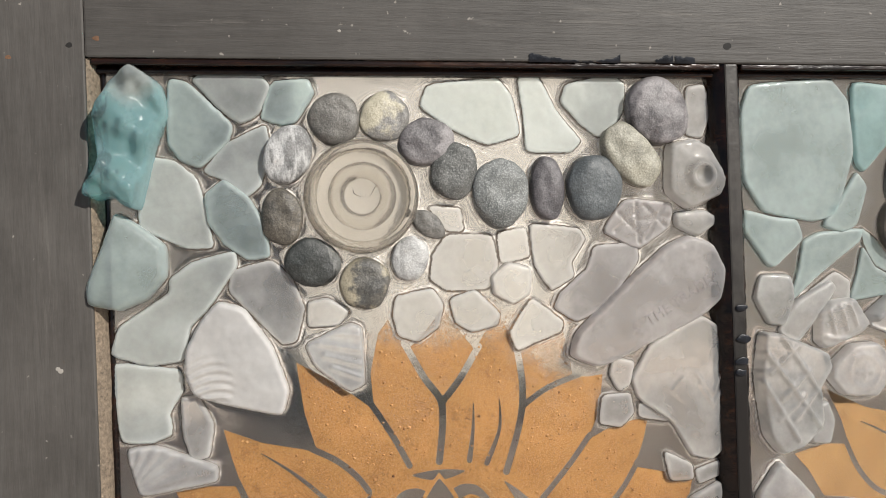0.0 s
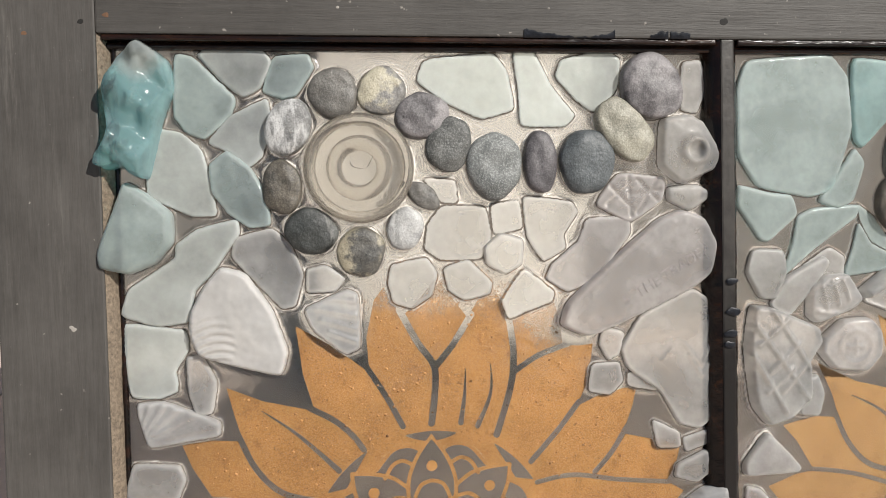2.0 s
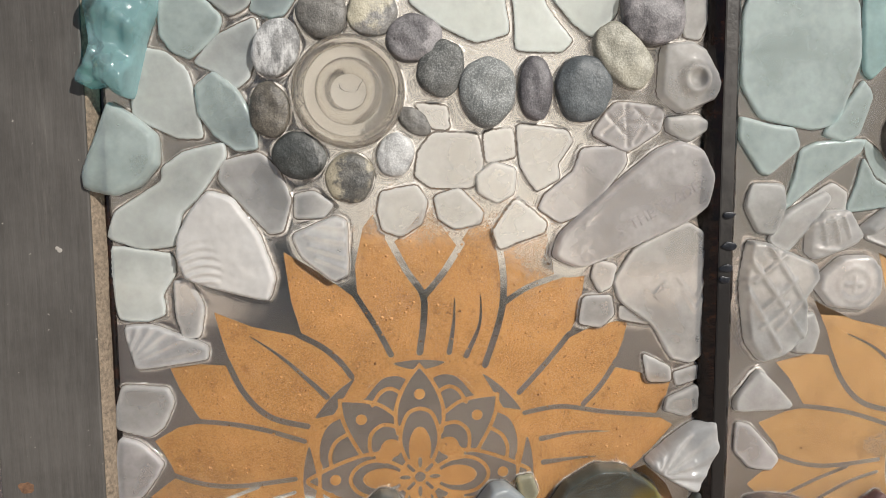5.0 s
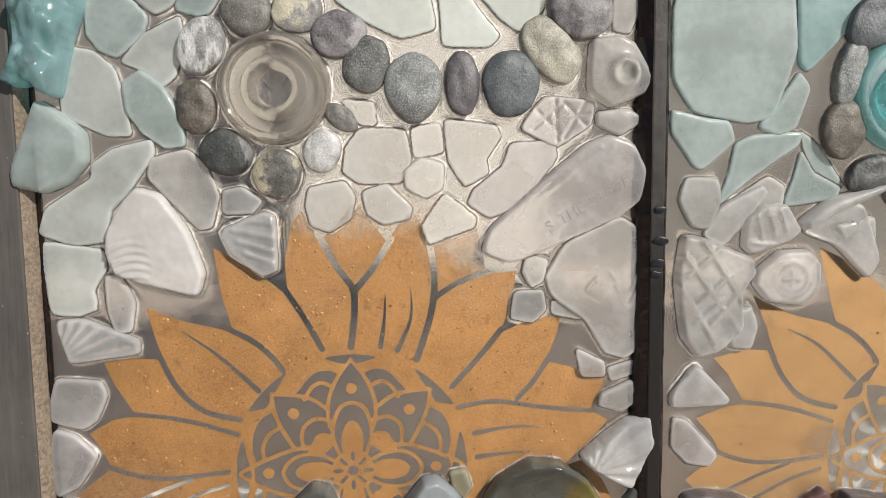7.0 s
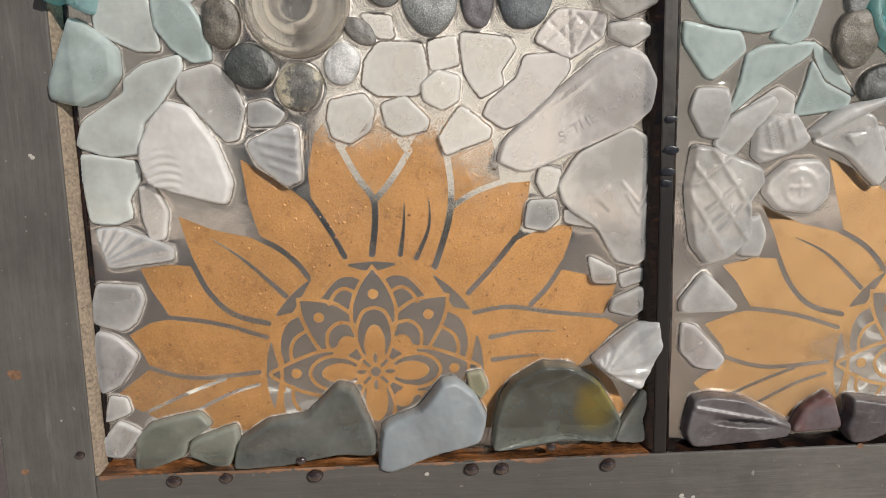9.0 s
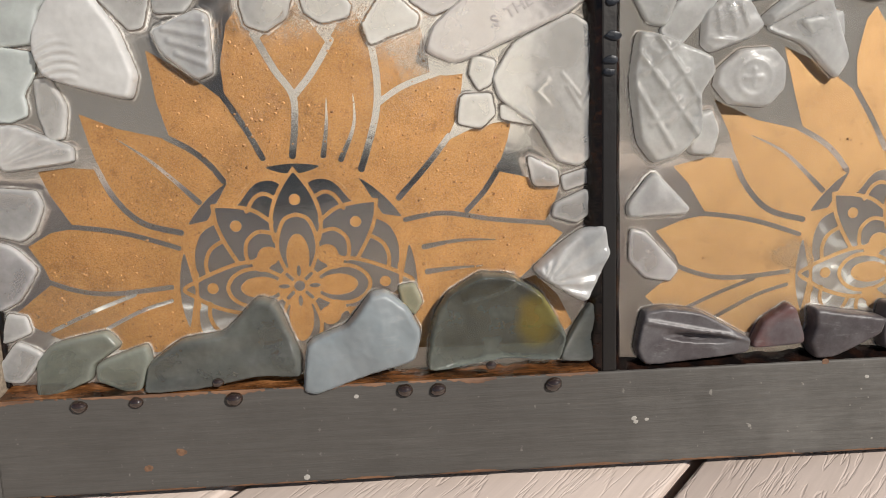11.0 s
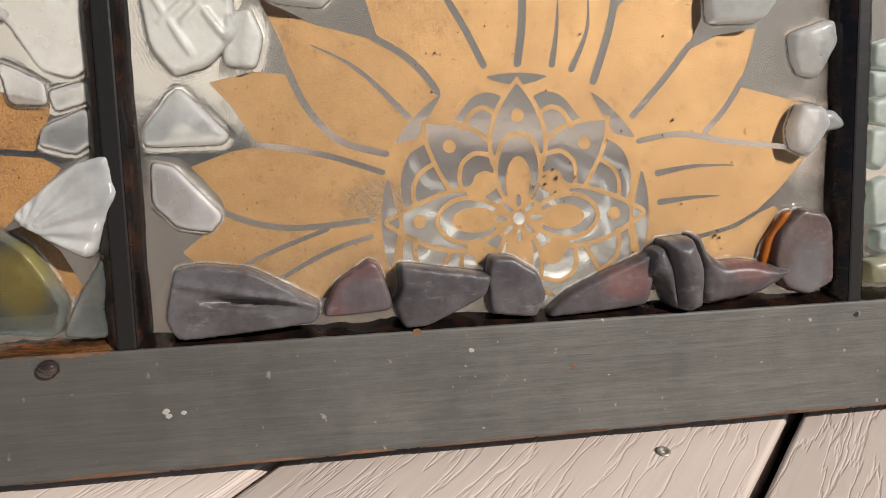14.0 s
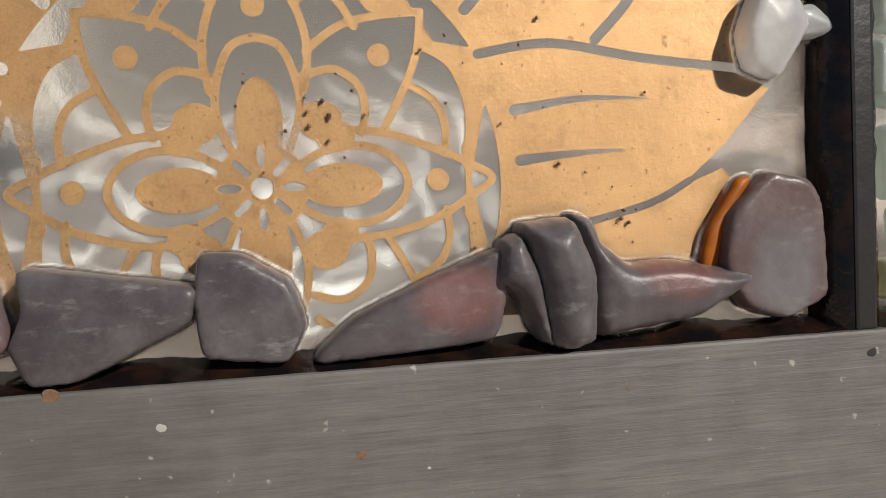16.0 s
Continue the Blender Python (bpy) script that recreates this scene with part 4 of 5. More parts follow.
field, field_second = np.maximum(field, -lens), np.maximum(field_second, -lens)


def contour_mesh(f):
    """The flat sheet where the field lies below nought: runs of whole cells, and cut cells along the edge."""
    bm = bmesh.new()
    x0, z0 = GX[0, 0], GZ[0, 0]
    neg = f < 0
    full = neg[:-1, :-1] & neg[1:, :-1] & neg[1:, 1:] & neg[:-1, 1:]
    some = (neg[:-1, :-1] | neg[1:, :-1] | neg[1:, 1:] | neg[:-1, 1:]) & ~full
    put = lambda i, k: bm.verts.new(((x0 + i * STEP) / 1000, 0, (z0 + k * STEP) / 1000))  # noqa: E731
    for k in range(full.shape[1]):
        edges = np.flatnonzero(np.diff(np.r_[0, full[:, k].astype(int), 0]))
        for a, b in zip(edges[::2], edges[1::2]):
            bm.faces.new((put(a, k), put(b, k), put(b, k + 1), put(a, k + 1)))
    for i, k in zip(*np.nonzero(some)):
        ring4 = [(i, k), (i + 1, k), (i + 1, k + 1), (i, k + 1)]
        poly = []
        for p, q in zip(ring4, ring4[1:] + ring4[:1]):
            fp, fq = f[p], f[q]
            if fp < 0:
                poly.append(p)
            if (fp < 0) != (fq < 0):
                t = fp / (fp - fq)
                poly.append((p[0] + (q[0] - p[0]) * t, p[1] + (q[1] - p[1]) * t))
        if len(poly) > 2:
            bm.faces.new([put(*p) for p in poly])
    return bm


FLOWER = mesh_of("gold_flower", contour_mesh(field), GOLD_DEEP, False)
# a tip of the second flower is scraped off
scraped = 0.95 - np.hypot((GX - 63) / 15, (GZ - 92) / 11)
for i, k in zip(*np.nonzero(scraped > -0.5)):
    scraped[i, k] += 0.9 * noise.noise((GX[i, k] * 0.25 + GZ[i, k] * 0.2, GZ[i, k] * 0.5 - GX[i, k] * 0.3, 3.0))
SECOND = mesh_of("gold_flower", contour_mesh(np.maximum(field_second, scraped)), GOLD, False)
for me, x, z in ((FLOWER, 0.0, 0.0), (SECOND, 271.6, -4.9)):
    ob = new("gold_flower", me)
    ob.matrix_basis = at(x, -0.1, z)
    shape = field if me is FLOWER else np.maximum(field_second, scraped)
    ridge = part("paint_ridge", contour_mesh(np.maximum(shape, -0.27 - shape)), RIDGE, ob, "built-up lighter edge of the gold paint", False)
    ridge.location.y = -0.00012
    tagged(ob, "gold painted half mandala flower stencilled on the pane", "stencil", "gold flowers")


# ---- sea glass and pebbles ----
KIND = {
    "pale": ("pale", "flat pale green frosted sea glass shard"), "aqua": ("aqua", "rounded frosted aqua sea glass shard"),
    "vivid": ("vivid", "bright aqua frosted sea glass shard"), "fish": ("fish", "thick lumpy turquoise sea glass chunk over the stile"),
    "clear": ("clear", "frosted clear sea glass shard"), "plain": ("frost", "whitish frosted clear sea glass shard"), "scored": ("frost", "clear sea glass shard with slanting ridges"),
    "fan": ("frost", "clear sea glass shard with fanned ridges"), "lump": ("clear", "lumpy clear sea glass chunk with a hollow"),
    "cross": ("mauve", "clear pressed glass shard with a star cut pattern"), "long": ("mauve", "long clear bottle side shard with raised lettering"),
    "chevron": ("clear", "large clear shard with a raised chevron"), "mauve": ("mauve", "faintly lilac frosted sea glass shard"),
    "shell": ("shell", "opaque white curved shard with a ribbed corner"), "facet": ("facet", "bright faceted clear glass shard"),
    "olive": ("olive", "thick curved olive bottle base shard"), "smoke": ("smoke", "smoky green curved sea glass shard"),
    "slate": ("slate", "frosted slate blue sea glass shard"), "sage": ("sage", "frosted sage green sea glass shard"),
    "oliv2": ("lemon", "small yellow-olive sea glass shard"), "score2": ("frost", "clear pressed shard with raised strokes"),
    "diamond": ("frost", "clear pressed glass shard with diamond relief"), "boss": ("frost", "round clear shard with a moulded boss"),
    "groove": ("plum", "grey-plum bottle shard with a long groove"), "red": ("red", "brownish red triangular sea glass shard"),
    "plum": ("plum", "dark plum frosted sea glass shard"), "plum2": ("plum", "dark plum angular sea glass shard"),
    "redp": ("redp", "plum shard with a red sun glow put into its colour"), "amber": ("amber", "rounded brown shard with an amber edge"),
    "gem": ("gem", "small pale mint sea glass shard"), "edge": ("edge", "glowing amber edge"),
}
made, outlines = [], []
FINE = set(RELIEF)


def glass_piece(name, kind, height, outline, edge=None):
    mat, label = KIND[kind]
    seed = len(made) + 1
    thick = height > 6 and mat not in ("plum", "red", "redp", "amber")
    if height <= 7 and mat in ("pale", "aqua", "vivid", "clear", "mauve"):
        height *= 0.62
    fold = 1.0 if kind in ("aqua", "vivid", "plain") and height > 4 and outline[0][0] > 140 else 0.35 if kind in ("aqua", "pale", "clear", "mauve") and height > 4 else 0.0
    soft = edge or (min(2.2, 0.55 + height * 0.14) if thick or height <= 6 else 1.1)
    bm, cx, cz, ring = slab(outline, height, soft, 0.14 if thick or edge else 0.05, seed, 0.35 if thick else 0.2, RELIEF.get(kind), 0.85 if kind in FINE or edge else 1.2, fold)
    ob = new(name, mesh_of(name, bm, GLASS[mat]))
    made.append(ob)
    outlines.append(ring)
    return ob, at(cx, -0.2, cz)


def shard(kind, height, outline):
    ob, m = glass_piece("shard", kind, height, outline)
    ob.matrix_basis = m
    tagged(ob, KIND[kind][1], "glass shard", "mosaic shards")
    return ob


def shard_part(parent, name, kind, height, outline, label="", edge=None):
    ob, m = glass_piece(name, kind, height, outline, edge)
    ob.parent = parent
    ob.matrix_basis = parent.matrix_basis.inverted() @ m
    if label:
        tagged(ob, label)
    return ob


def round_edge(x, z, rx, rz, turn):
    c, s = math.cos(radians(turn)), math.sin(radians(turn))
    ring = [(rx * math.cos(radians(a)), rz * math.sin(radians(a))) for a in range(0, 360, 12)]
    outlines.append([(x + a * c - b * s, z + a * s + b * c) for a, b in ring])


def pebble(kind, x, z, rx, rz, turn):
    """A beach pebble: a flattened, slightly uneven ball sunk a little into the resin."""
    bm = bmesh.new()
    bmesh.ops.create_icosphere(bm, subdivisions=4, radius=1)
    seed = x * 0.37
    h = 0.25 * (rx + rz)
    c, s = math.cos(radians(turn)), math.sin(radians(turn))
    for v in bm.verts:
        k = 1 + 0.13 * noise.noise(v.co * 1.1 + Vector((seed, 0, 0))) + 0.035 * noise.noise(v.co * 3.1 + Vector((0, seed, 0)))
        a, b = v.co.x * rx * k, v.co.z * rz * k
        y = math.copysign(abs(v.co.y) ** 0.45, v.co.y) * h * (0.74 + 0.16 * noise.noise(v.co * 1.7 + Vector((0, 0, seed))))
        v.co = Vector((a * c - b * s, y, a * s + b * c)) / 1000
    ob = new("pebble", mesh_of("pebble", bm, STONE[kind][0]))
    ob.matrix_basis = at(x, -h * 0.74, z)
    tagged(ob, STONE[kind][1] + " set on the pane", "pebble", "beach pebbles")
    round_edge(x, z, rx * 0.97, rz * 0.97, turn)


def bottle_disc(x, z, r, mats, label):
    """The foot of a bottle: a plate, a rounded rim and an inner ring round a hollow."""
    plate, ring = mats
    disc = new("bottle_disc")
    disc.matrix_basis = at(x, -0.2, z)
    tagged(disc, label, "glass disc", "glass discs")
    part("plate", disc_profile(bmesh.new(), [(0, 0.2), (r * 0.9, 0.2), (r * 0.93, 1.5), (r * 0.9, 4.6), (r * 0.55, 4.2), (r * 0.33, 4.0), (r * 0.12, 4.3), (0, 4.1)]), plate, disc)
    for name, big, small, high in (("rim", 1.0, 0.79, 9.5), ("inner_ring", 0.60, 0.31, 11.5)):
        mid, half = (big + small) / 2 * r, (big - small) / 2 * r
        rows = [(mid + half * math.cos(radians(a)), 0.3 if a < 0 or a > 180 else 3.5 + (high - 3.5) * math.sin(radians(a)) ** 0.8) for a in range(-20, 201, 20)]
        part(name, disc_profile(bmesh.new(), rows), ring, disc)
    round_edge(x, z, r, r, 0)


def clear_bottle(name, tint, rough):
    m, nt, out = nodes_of(name)
    g = node(nt, "ShaderNodeBsdfGlass", Roughness=rough, IOR=1.42, Color=(*tint, 1))
    t = node(nt, "ShaderNodeBsdfTransparent", Color=(*tint, 1))
    x = nt.nodes.new("ShaderNodeMixShader")
    x.inputs[0].default_value = 0.82
    nt.links.new(bump_of(nt, noise_of(nt, 90, 3), 0.3, 0.002), g.inputs["Normal"])
    nt.links.new(t.outputs[0], x.inputs[1]), nt.links.new(g.outputs[0], x.inputs[2])
    d = node(nt, "ShaderNodeBsdfDiffuse", Color=(0.86, 0.82, 0.76, 1))
    y = nt.nodes.new("ShaderNodeMixShader")
    y.inputs[0].default_value = 0.06
    nt.links.new(x.outputs[0], y.inputs[1]), nt.links.new(d.outputs[0], y.inputs[2])
    nt.links.new(y.outputs[0], out.inputs[0])
    return m


bottle_disc(-28.2, 166.8, 23.0, (clear_bottle("clear_bottle_glass", (0.99, 0.98, 0.955), 0.03), clear_bottle("thick_clear_bottle_glass", (0.93, 0.91, 0.875), 0.03)), "round clear bottle base with stepped rings, ringed by pebbles")
bottle_disc(248.0, 163.0, 25.5, (GLASS["aqua"], GLASS["vivid"]), "round aqua bottle base with stepped rings")
bm = bmesh.new()
rows = []
for k in range(19):
    a = radians(200 + 9.5 * k)
    x, z = -27.0 + (4.2 + 1.2 * math.sin(k * 0.35)) * math.cos(a) * 1.2, 171.0 + 4.6 * math.sin(a)
    rows.append([bm.verts.new((dx / 1000, -(4.75 if dz else 4.5) / 1000, dy / 1000)) for dx, dy, dz in ((x - 0.16, z, 0), (x, z, 1), (x + 0.16, z + 0.1, 0))])
for a, b in zip(rows, rows[1:]):
    for i in range(2):
        bm.faces.new((a[i], a[i + 1], b[i + 1], b[i]))
fibre = new("fibre", mesh_of("fibre", bm, solid("dark_dry_fibre", (0.05, 0.042, 0.035), 0.8)))
fibre.matrix_basis = at(0, -0.2, 0)
tagged(fibre, "thin dark curled fibre lying in the bottle base", "fibre")
shard("fish", 18, [(-113.3, 217.3), (-103.4, 210.5), (-102.3, 199.8), (-107.2, 186.9), (-109.2, 178.4), (-113.1, 163.1), (-117.7, 164.7), (-122.0, 169.0), (-127.6, 167.1), (-131.9, 169.3), (-131.4, 172.8), (-125.6, 179.7), (-127.4, 198.8), (-121.6, 210.4)])
shard("aqua", 5, [(-101.8, 214.1), (-94.9, 213.0), (-78.0, 196.0), (-79.7, 189.7), (-90.8, 179.2), (-98.1, 182.2), (-102.9, 188.9)])
shard("pale", 5, [(-93.2, 214.1), (-86.3, 217.1), (-66.9, 216.1), (-63.1, 210.9), (-68.5, 199.7), (-75.2, 196.4), (-83.5, 203.1)])
shard("aqua", 5, [(-62.6, 213.2), (-48.1, 214.4), (-45.9, 208.7), (-53.2, 197.4), (-58.8, 195.9), (-67.5, 198.6)])
shard("pale", 4, [(-111.1, 184.0), (-100.2, 182.3), (-91.6, 174.4), (-86.6, 147.7), (-97.2, 148.0), (-114.5, 156.3), (-114.1, 172.7)])
shard("pale", 4, [(-65.4, 196.4), (-63.9, 187.4), (-68.0, 171.7), (-74.0, 167.4), (-81.3, 174.2), (-90.2, 177.7), (-80.9, 188.7)])
shard("aqua", 7, [(-82.3, 174.6), (-72.8, 167.3), (-66.7, 155.9), (-65.4, 143.6), (-73.7, 142.8), (-82.1, 148.6), (-88.6, 157.7), (-89.5, 168.7)])
shard("aqua", 12, [(-121.9, 162.2), (-113.9, 157.2), (-104.5, 149.4), (-104.3, 137.4), (-111.8, 129.1), (-121.1, 125.2), (-132.1, 127.9), (-132.9, 134.3), (-125.2, 153.3)])
shard("pale", 6, [(-79.0, 146.3), (-78.1, 140.7), (-89.4, 124.6), (-97.0, 117.2), (-99.6, 104.2), (-113.2, 103.2), (-126.4, 108.0), (-123.0, 118.6), (-103.9, 130.7), (-103.8, 136.2), (-95.1, 142.5)])
shard("pale", 5, [(-126.6, 105.3), (-100.8, 100.9), (-100.0, 93.1), (-105.6, 84.7), (-104.8, 75.9), (-112.2, 73.2), (-123.6, 74.1)])
shard("shell", 8, [(-86.0, 126.7), (-76.4, 124.0), (-66.1, 109.0), (-59.7, 90.6), (-62.7, 80.7), (-84.2, 86.8), (-95.7, 90.9), (-99.0, 99.9), (-98.3, 108.6), (-92.6, 119.3)])
shard("clear", 4, [(-80.4, 138.5), (-65.0, 142.4), (-57.5, 135.4), (-52.4, 122.7), (-56.2, 109.3), (-61.8, 108.5), (-70.3, 117.9), (-81.8, 130.8)])
shard("clear", 5, [(-51.2, 124.9), (-43.3, 126.2), (-35.1, 120.7), (-39.2, 115.2), (-51.6, 114.8)])
shard("scored", 5, [(-52.9, 108.0), (-34.6, 115.7), (-30.1, 113.6), (-29.8, 90.6), (-35.6, 88.3), (-48.8, 98.7)])
shard("clear", 6, [(-101.1, 90.0), (-94.8, 90.2), (-89.2, 79.2), (-91.4, 66.1), (-97.7, 65.5), (-100.6, 75.6)])
shard("fan", 5, [(-121.6, 71.7), (-110.2, 71.9), (-88.3, 62.4), (-88.5, 56.8), (-104.5, 54.9), (-117.1, 53.3)])
shard("pale", 4, [(0.1, 212.4), (30.3, 215.4), (36.2, 207.8), (39.3, 191.1), (24.5, 187.0), (10.2, 193.7), (-3.3, 203.1)])
shard("pale", 4, [(38.9, 215.0), (46.5, 218.4), (51.2, 210.3), (55.9, 200.6), (66.4, 188.5), (61.6, 183.7), (41.6, 183.9), (40.9, 200.7)])
shard("pale", 4, [(60.1, 212.7), (80.8, 217.2), (87.1, 212.8), (85.3, 199.3), (74.6, 189.6), (65.9, 195.8), (57.3, 205.5)])
shard("clear", 4, [(115.4, 211.7), (124.4, 213.0), (127.4, 200.5), (122.1, 189.2), (114.6, 190.5)])
shard("lump", 8, [(104.9, 186.6), (117.0, 188.3), (123.6, 184.7), (132.0, 170.1), (128.2, 164.0), (113.2, 158.1), (103.6, 165.7)])
shard("clear", 3, [(-1.5, 162.3), (12.8, 161.2), (13.6, 151.3), (6.4, 151.5)])
shard("clear", 3, [(6.4, 150.4), (25.7, 149.8), (28.2, 136.6), (23.7, 126.8), (5.6, 126.9), (-1.4, 131.9), (0.1, 142.4)])
shard("clear", 3, [(27.7, 150.4), (40.6, 152.4), (42.1, 139.7), (28.9, 137.1)])
shard("clear", 4, [(41.7, 154.0), (64.3, 151.0), (66.6, 146.1), (59.9, 136.6), (61.0, 130.5), (50.7, 124.9), (43.6, 136.0)])
shard("clear", 7, [(24.6, 132.1), (32.1, 137.7), (41.8, 134.9), (41.0, 124.2), (33.9, 120.3), (25.5, 124.9)])
shard("clear", 4, [(-15.8, 125.6), (-0.4, 128.4), (4.1, 121.1), (1.4, 111.9), (-7.1, 106.5), (-15.2, 109.3), (-17.3, 117.5)])
shard("clear", 4, [(6.5, 123.4), (17.5, 127.1), (28.1, 116.4), (26.7, 111.7), (15.6, 109.3), (8.6, 113.9)])
shard("clear", 3, [(41.9, 122.9), (56.0, 111.6), (54.5, 107.2), (43.0, 103.4), (35.0, 100.2), (31.6, 108.2)])
shard("cross", 5, [(85.1, 163.3), (107.4, 160.8), (105.7, 151.0), (90.8, 141.1), (74.3, 149.5)])
shard("clear", 7, [(108.1, 156.3), (121.5, 157.4), (129.5, 153.2), (118.4, 146.1), (107.9, 150.9)])
shard("mauve", 4, [(70.4, 143.5), (89.9, 144.1), (90.9, 136.7), (75.9, 117.7), (61.6, 111.1), (51.7, 117.7), (54.4, 123.6), (67.5, 133.9)])
lettered = shard("long", 8, [(112.8, 146.3), (123.4, 142.9), (129.7, 130.3), (126.5, 117.9), (116.8, 110.9), (70.3, 91.5), (57.8, 97.1), (60.7, 106.5), (87.1, 129.5), (103.3, 142.4)])
shard("chevron", 6, [(118.8, 111.3), (128.0, 105.3), (130.2, 90.1), (128.8, 52.6), (121.9, 47.7), (112.5, 50.2), (103.7, 65.8), (88.3, 76.8), (85.5, 85.5), (94.4, 99.7)])
shard("clear", 5, [(77.5, 95.2), (87.0, 92.7), (84.8, 83.0), (79.5, 80.5), (75.4, 87.3)])
shard("clear", 4, [(71.9, 78.9), (84.9, 79.3), (86.4, 70.6), (80.5, 64.9), (70.2, 66.9)])
shard("clear", 3, [(88.4, 74.8), (96.8, 73.2), (104.0, 67.9), (101.8, 65.6), (88.7, 68.3)])
shard("clear", 4, [(99.5, 52.9), (112.7, 45.9), (113.3, 39.2), (102.2, 39.6)])
shard("clear", 4, [(114.0, 43.2), (127.1, 46.8), (126.0, 40.2), (115.5, 37.0)])
shard("clear", 6, [(111.3, 31.5), (125.7, 37.7), (128.1, 28.3), (120.8, 23.1), (110.1, 26.2)])
shard("facet", 10, [(121.6, 19.6), (132.1, 22.7), (134.3, 9.6), (131.3, 4.3), (123.6, -12.0), (104.7, -0.2), (101.4, 4.0), (112.4, 13.1)])
shard("olive", 11, [(63.5, -5.4), (78.0, 3.1), (91.3, 1.8), (104.6, -6.9), (115.1, -25.5), (111.8, -36.6), (88.8, -34.3), (53.9, -39.3), (55.4, -25.9), (58.1, -13.5)])
shard("smoke", 6, [(126.9, -11.4), (135.8, -21.6), (134.3, -34.3), (124.8, -38.8), (112.5, -37.7), (119.0, -23.7)])
shard("slate", 11, [(30.7, -3.4), (37.2, -3.1), (45.8, -10.2), (51.4, -21.5), (48.6, -33.4), (28.5, -38.8), (5.7, -46.3), (-0.1, -44.7), (2.5, -23.7), (19.8, -17.5)])
shard("smoke", 10, [(-17.6, -3.4), (-9.9, -5.5), (-1.1, -29.4), (-0.9, -38.4), (-17.8, -37.1), (-44.3, -41.6), (-67.5, -42.6), (-64.5, -29.5), (-50.9, -20.4), (-32.6, -18.4)])
shard("sage", 6, [(-87.1, -29.4), (-65.7, -22.0), (-64.4, -29.0), (-69.8, -42.8), (-76.2, -41.7), (-87.6, -36.4)])
shard("sage", 6, [(-104.4, -19.9), (-82.1, -15.3), (-76.8, -21.5), (-88.4, -29.4), (-90.2, -36.3), (-113.1, -44.6), (-111.5, -27.0)])
shard("clear", 6, [(-119.7, -18.4), (-109.2, -24.4), (-118.8, -36.5), (-126.5, -35.6), (-127.5, -27.8)])
shard("clear", 5, [(-122.5, -6.2), (-115.0, -7.9), (-113.6, -14.8), (-126.4, -19.7)])
shard("mauve", 6, [(-125.6, 24.8), (-117.1, 21.9), (-107.9, 12.3), (-116.7, -0.8), (-126.1, -5.4), (-128.1, 13.0)])
shard("clear", 6, [(-123.4, 46.8), (-105.0, 45.0), (-103.0, 38.4), (-107.7, 28.1), (-113.1, 24.4), (-126.5, 28.2), (-126.1, 37.9)])
shard("oliv2", 4, [(42.7, -1.7), (49.4, -0.5), (52.5, -8.9), (49.2, -14.4), (44.0, -8.6)])
shard("aqua", 6, [(145.7, 212.9), (186.8, 215.6), (195.1, 205.3), (197.2, 182.0), (187.4, 153.7), (175.8, 151.0), (150.6, 156.0), (141.4, 170.1), (141.1, 200.3)])
shard("vivid", 6, [(196.7, 214.6), (219.0, 212.2), (228.6, 200.2), (214.9, 185.7), (202.4, 173.1), (198.4, 176.1)])
shard("aqua", 6, [(141.2, 157.2), (155.3, 153.3), (167.3, 151.9), (170.1, 143.2), (155.6, 131.1), (151.8, 132.4), (141.3, 147.4)])
shard("aqua", 6, [(198.5, 173.1), (203.6, 166.2), (197.9, 149.0), (190.2, 145.4), (180.3, 149.3), (189.8, 160.2)])
shard("aqua", 5, [(170.3, 142.0), (177.5, 145.6), (200.9, 147.0), (199.7, 141.5), (177.9, 126.9), (162.6, 114.6), (168.0, 129.6)])
shard("aqua", 5, [(200.6, 139.0), (206.7, 128.9), (219.6, 122.3), (217.7, 117.2), (192.7, 114.0), (197.6, 126.5)])
shard("aqua", 3, [(200, 148), (208, 142), (214, 134), (222, 122), (207, 130), (201.5, 140)])
shard("clear", 4, [(172, 119), (186, 128), (194, 123), (193, 113), (186, 109), (180, 117)])
shard("plain", 5, [(148.2, 127.5), (162.4, 127.2), (163.9, 117.1), (158.9, 104.6), (151.1, 106.1), (145.0, 117.5)])
shard("plain", 5, [(156.3, 102.1), (163.9, 114.6), (182.7, 123.8), (185.4, 120.5), (175.8, 108.0), (165.6, 96.8)])
shard("score2", 7, [(175.3, 109.4), (183.0, 114.7), (193.5, 115.3), (200.4, 103.7), (196.5, 99.9), (178.3, 93.5), (174.3, 96.7)])
shard("plain", 6, [(203.3, 102.3), (204.4, 109.9), (217.4, 117.3), (229.5, 114.4), (238.6, 89.7), (233.6, 80.8), (218.2, 96.8)])
shard("plain", 9, [(200.5, 107.5), (213.9, 117.4), (240.1, 123.7), (238.9, 120.7), (216.8, 111.0), (202.5, 103.7)])
shard("diamond", 9, [(146.5, 102.5), (155.6, 101.1), (177.9, 91.6), (179.3, 85.1), (173.0, 76.3), (174.6, 60.7), (164.3, 50.7), (153.8, 47.9), (147.1, 56.5), (143.7, 82.3)])
shard("boss", 7, [(181.6, 86.2), (191.4, 94.2), (204.6, 94.6), (210.2, 88.0), (210.0, 77.6), (202.8, 70.0), (186.7, 71.9), (179.9, 79.8)])
shard("plain", 5, [(170.9, 67.0), (179.3, 69.3), (182.7, 60.1), (179.8, 50.2), (169.6, 51.3)])
shard("plain", 7, [(143.1, 30.2), (154.3, 44.3), (169.7, 27.8), (167.9, 25.2), (143.2, 24.9)])
shard("mauve", 5, [(144.4, 19.2), (151.1, 17.6), (166.1, 0.7), (162.2, -4.5), (151.4, -2.6), (143.8, 5.8)])
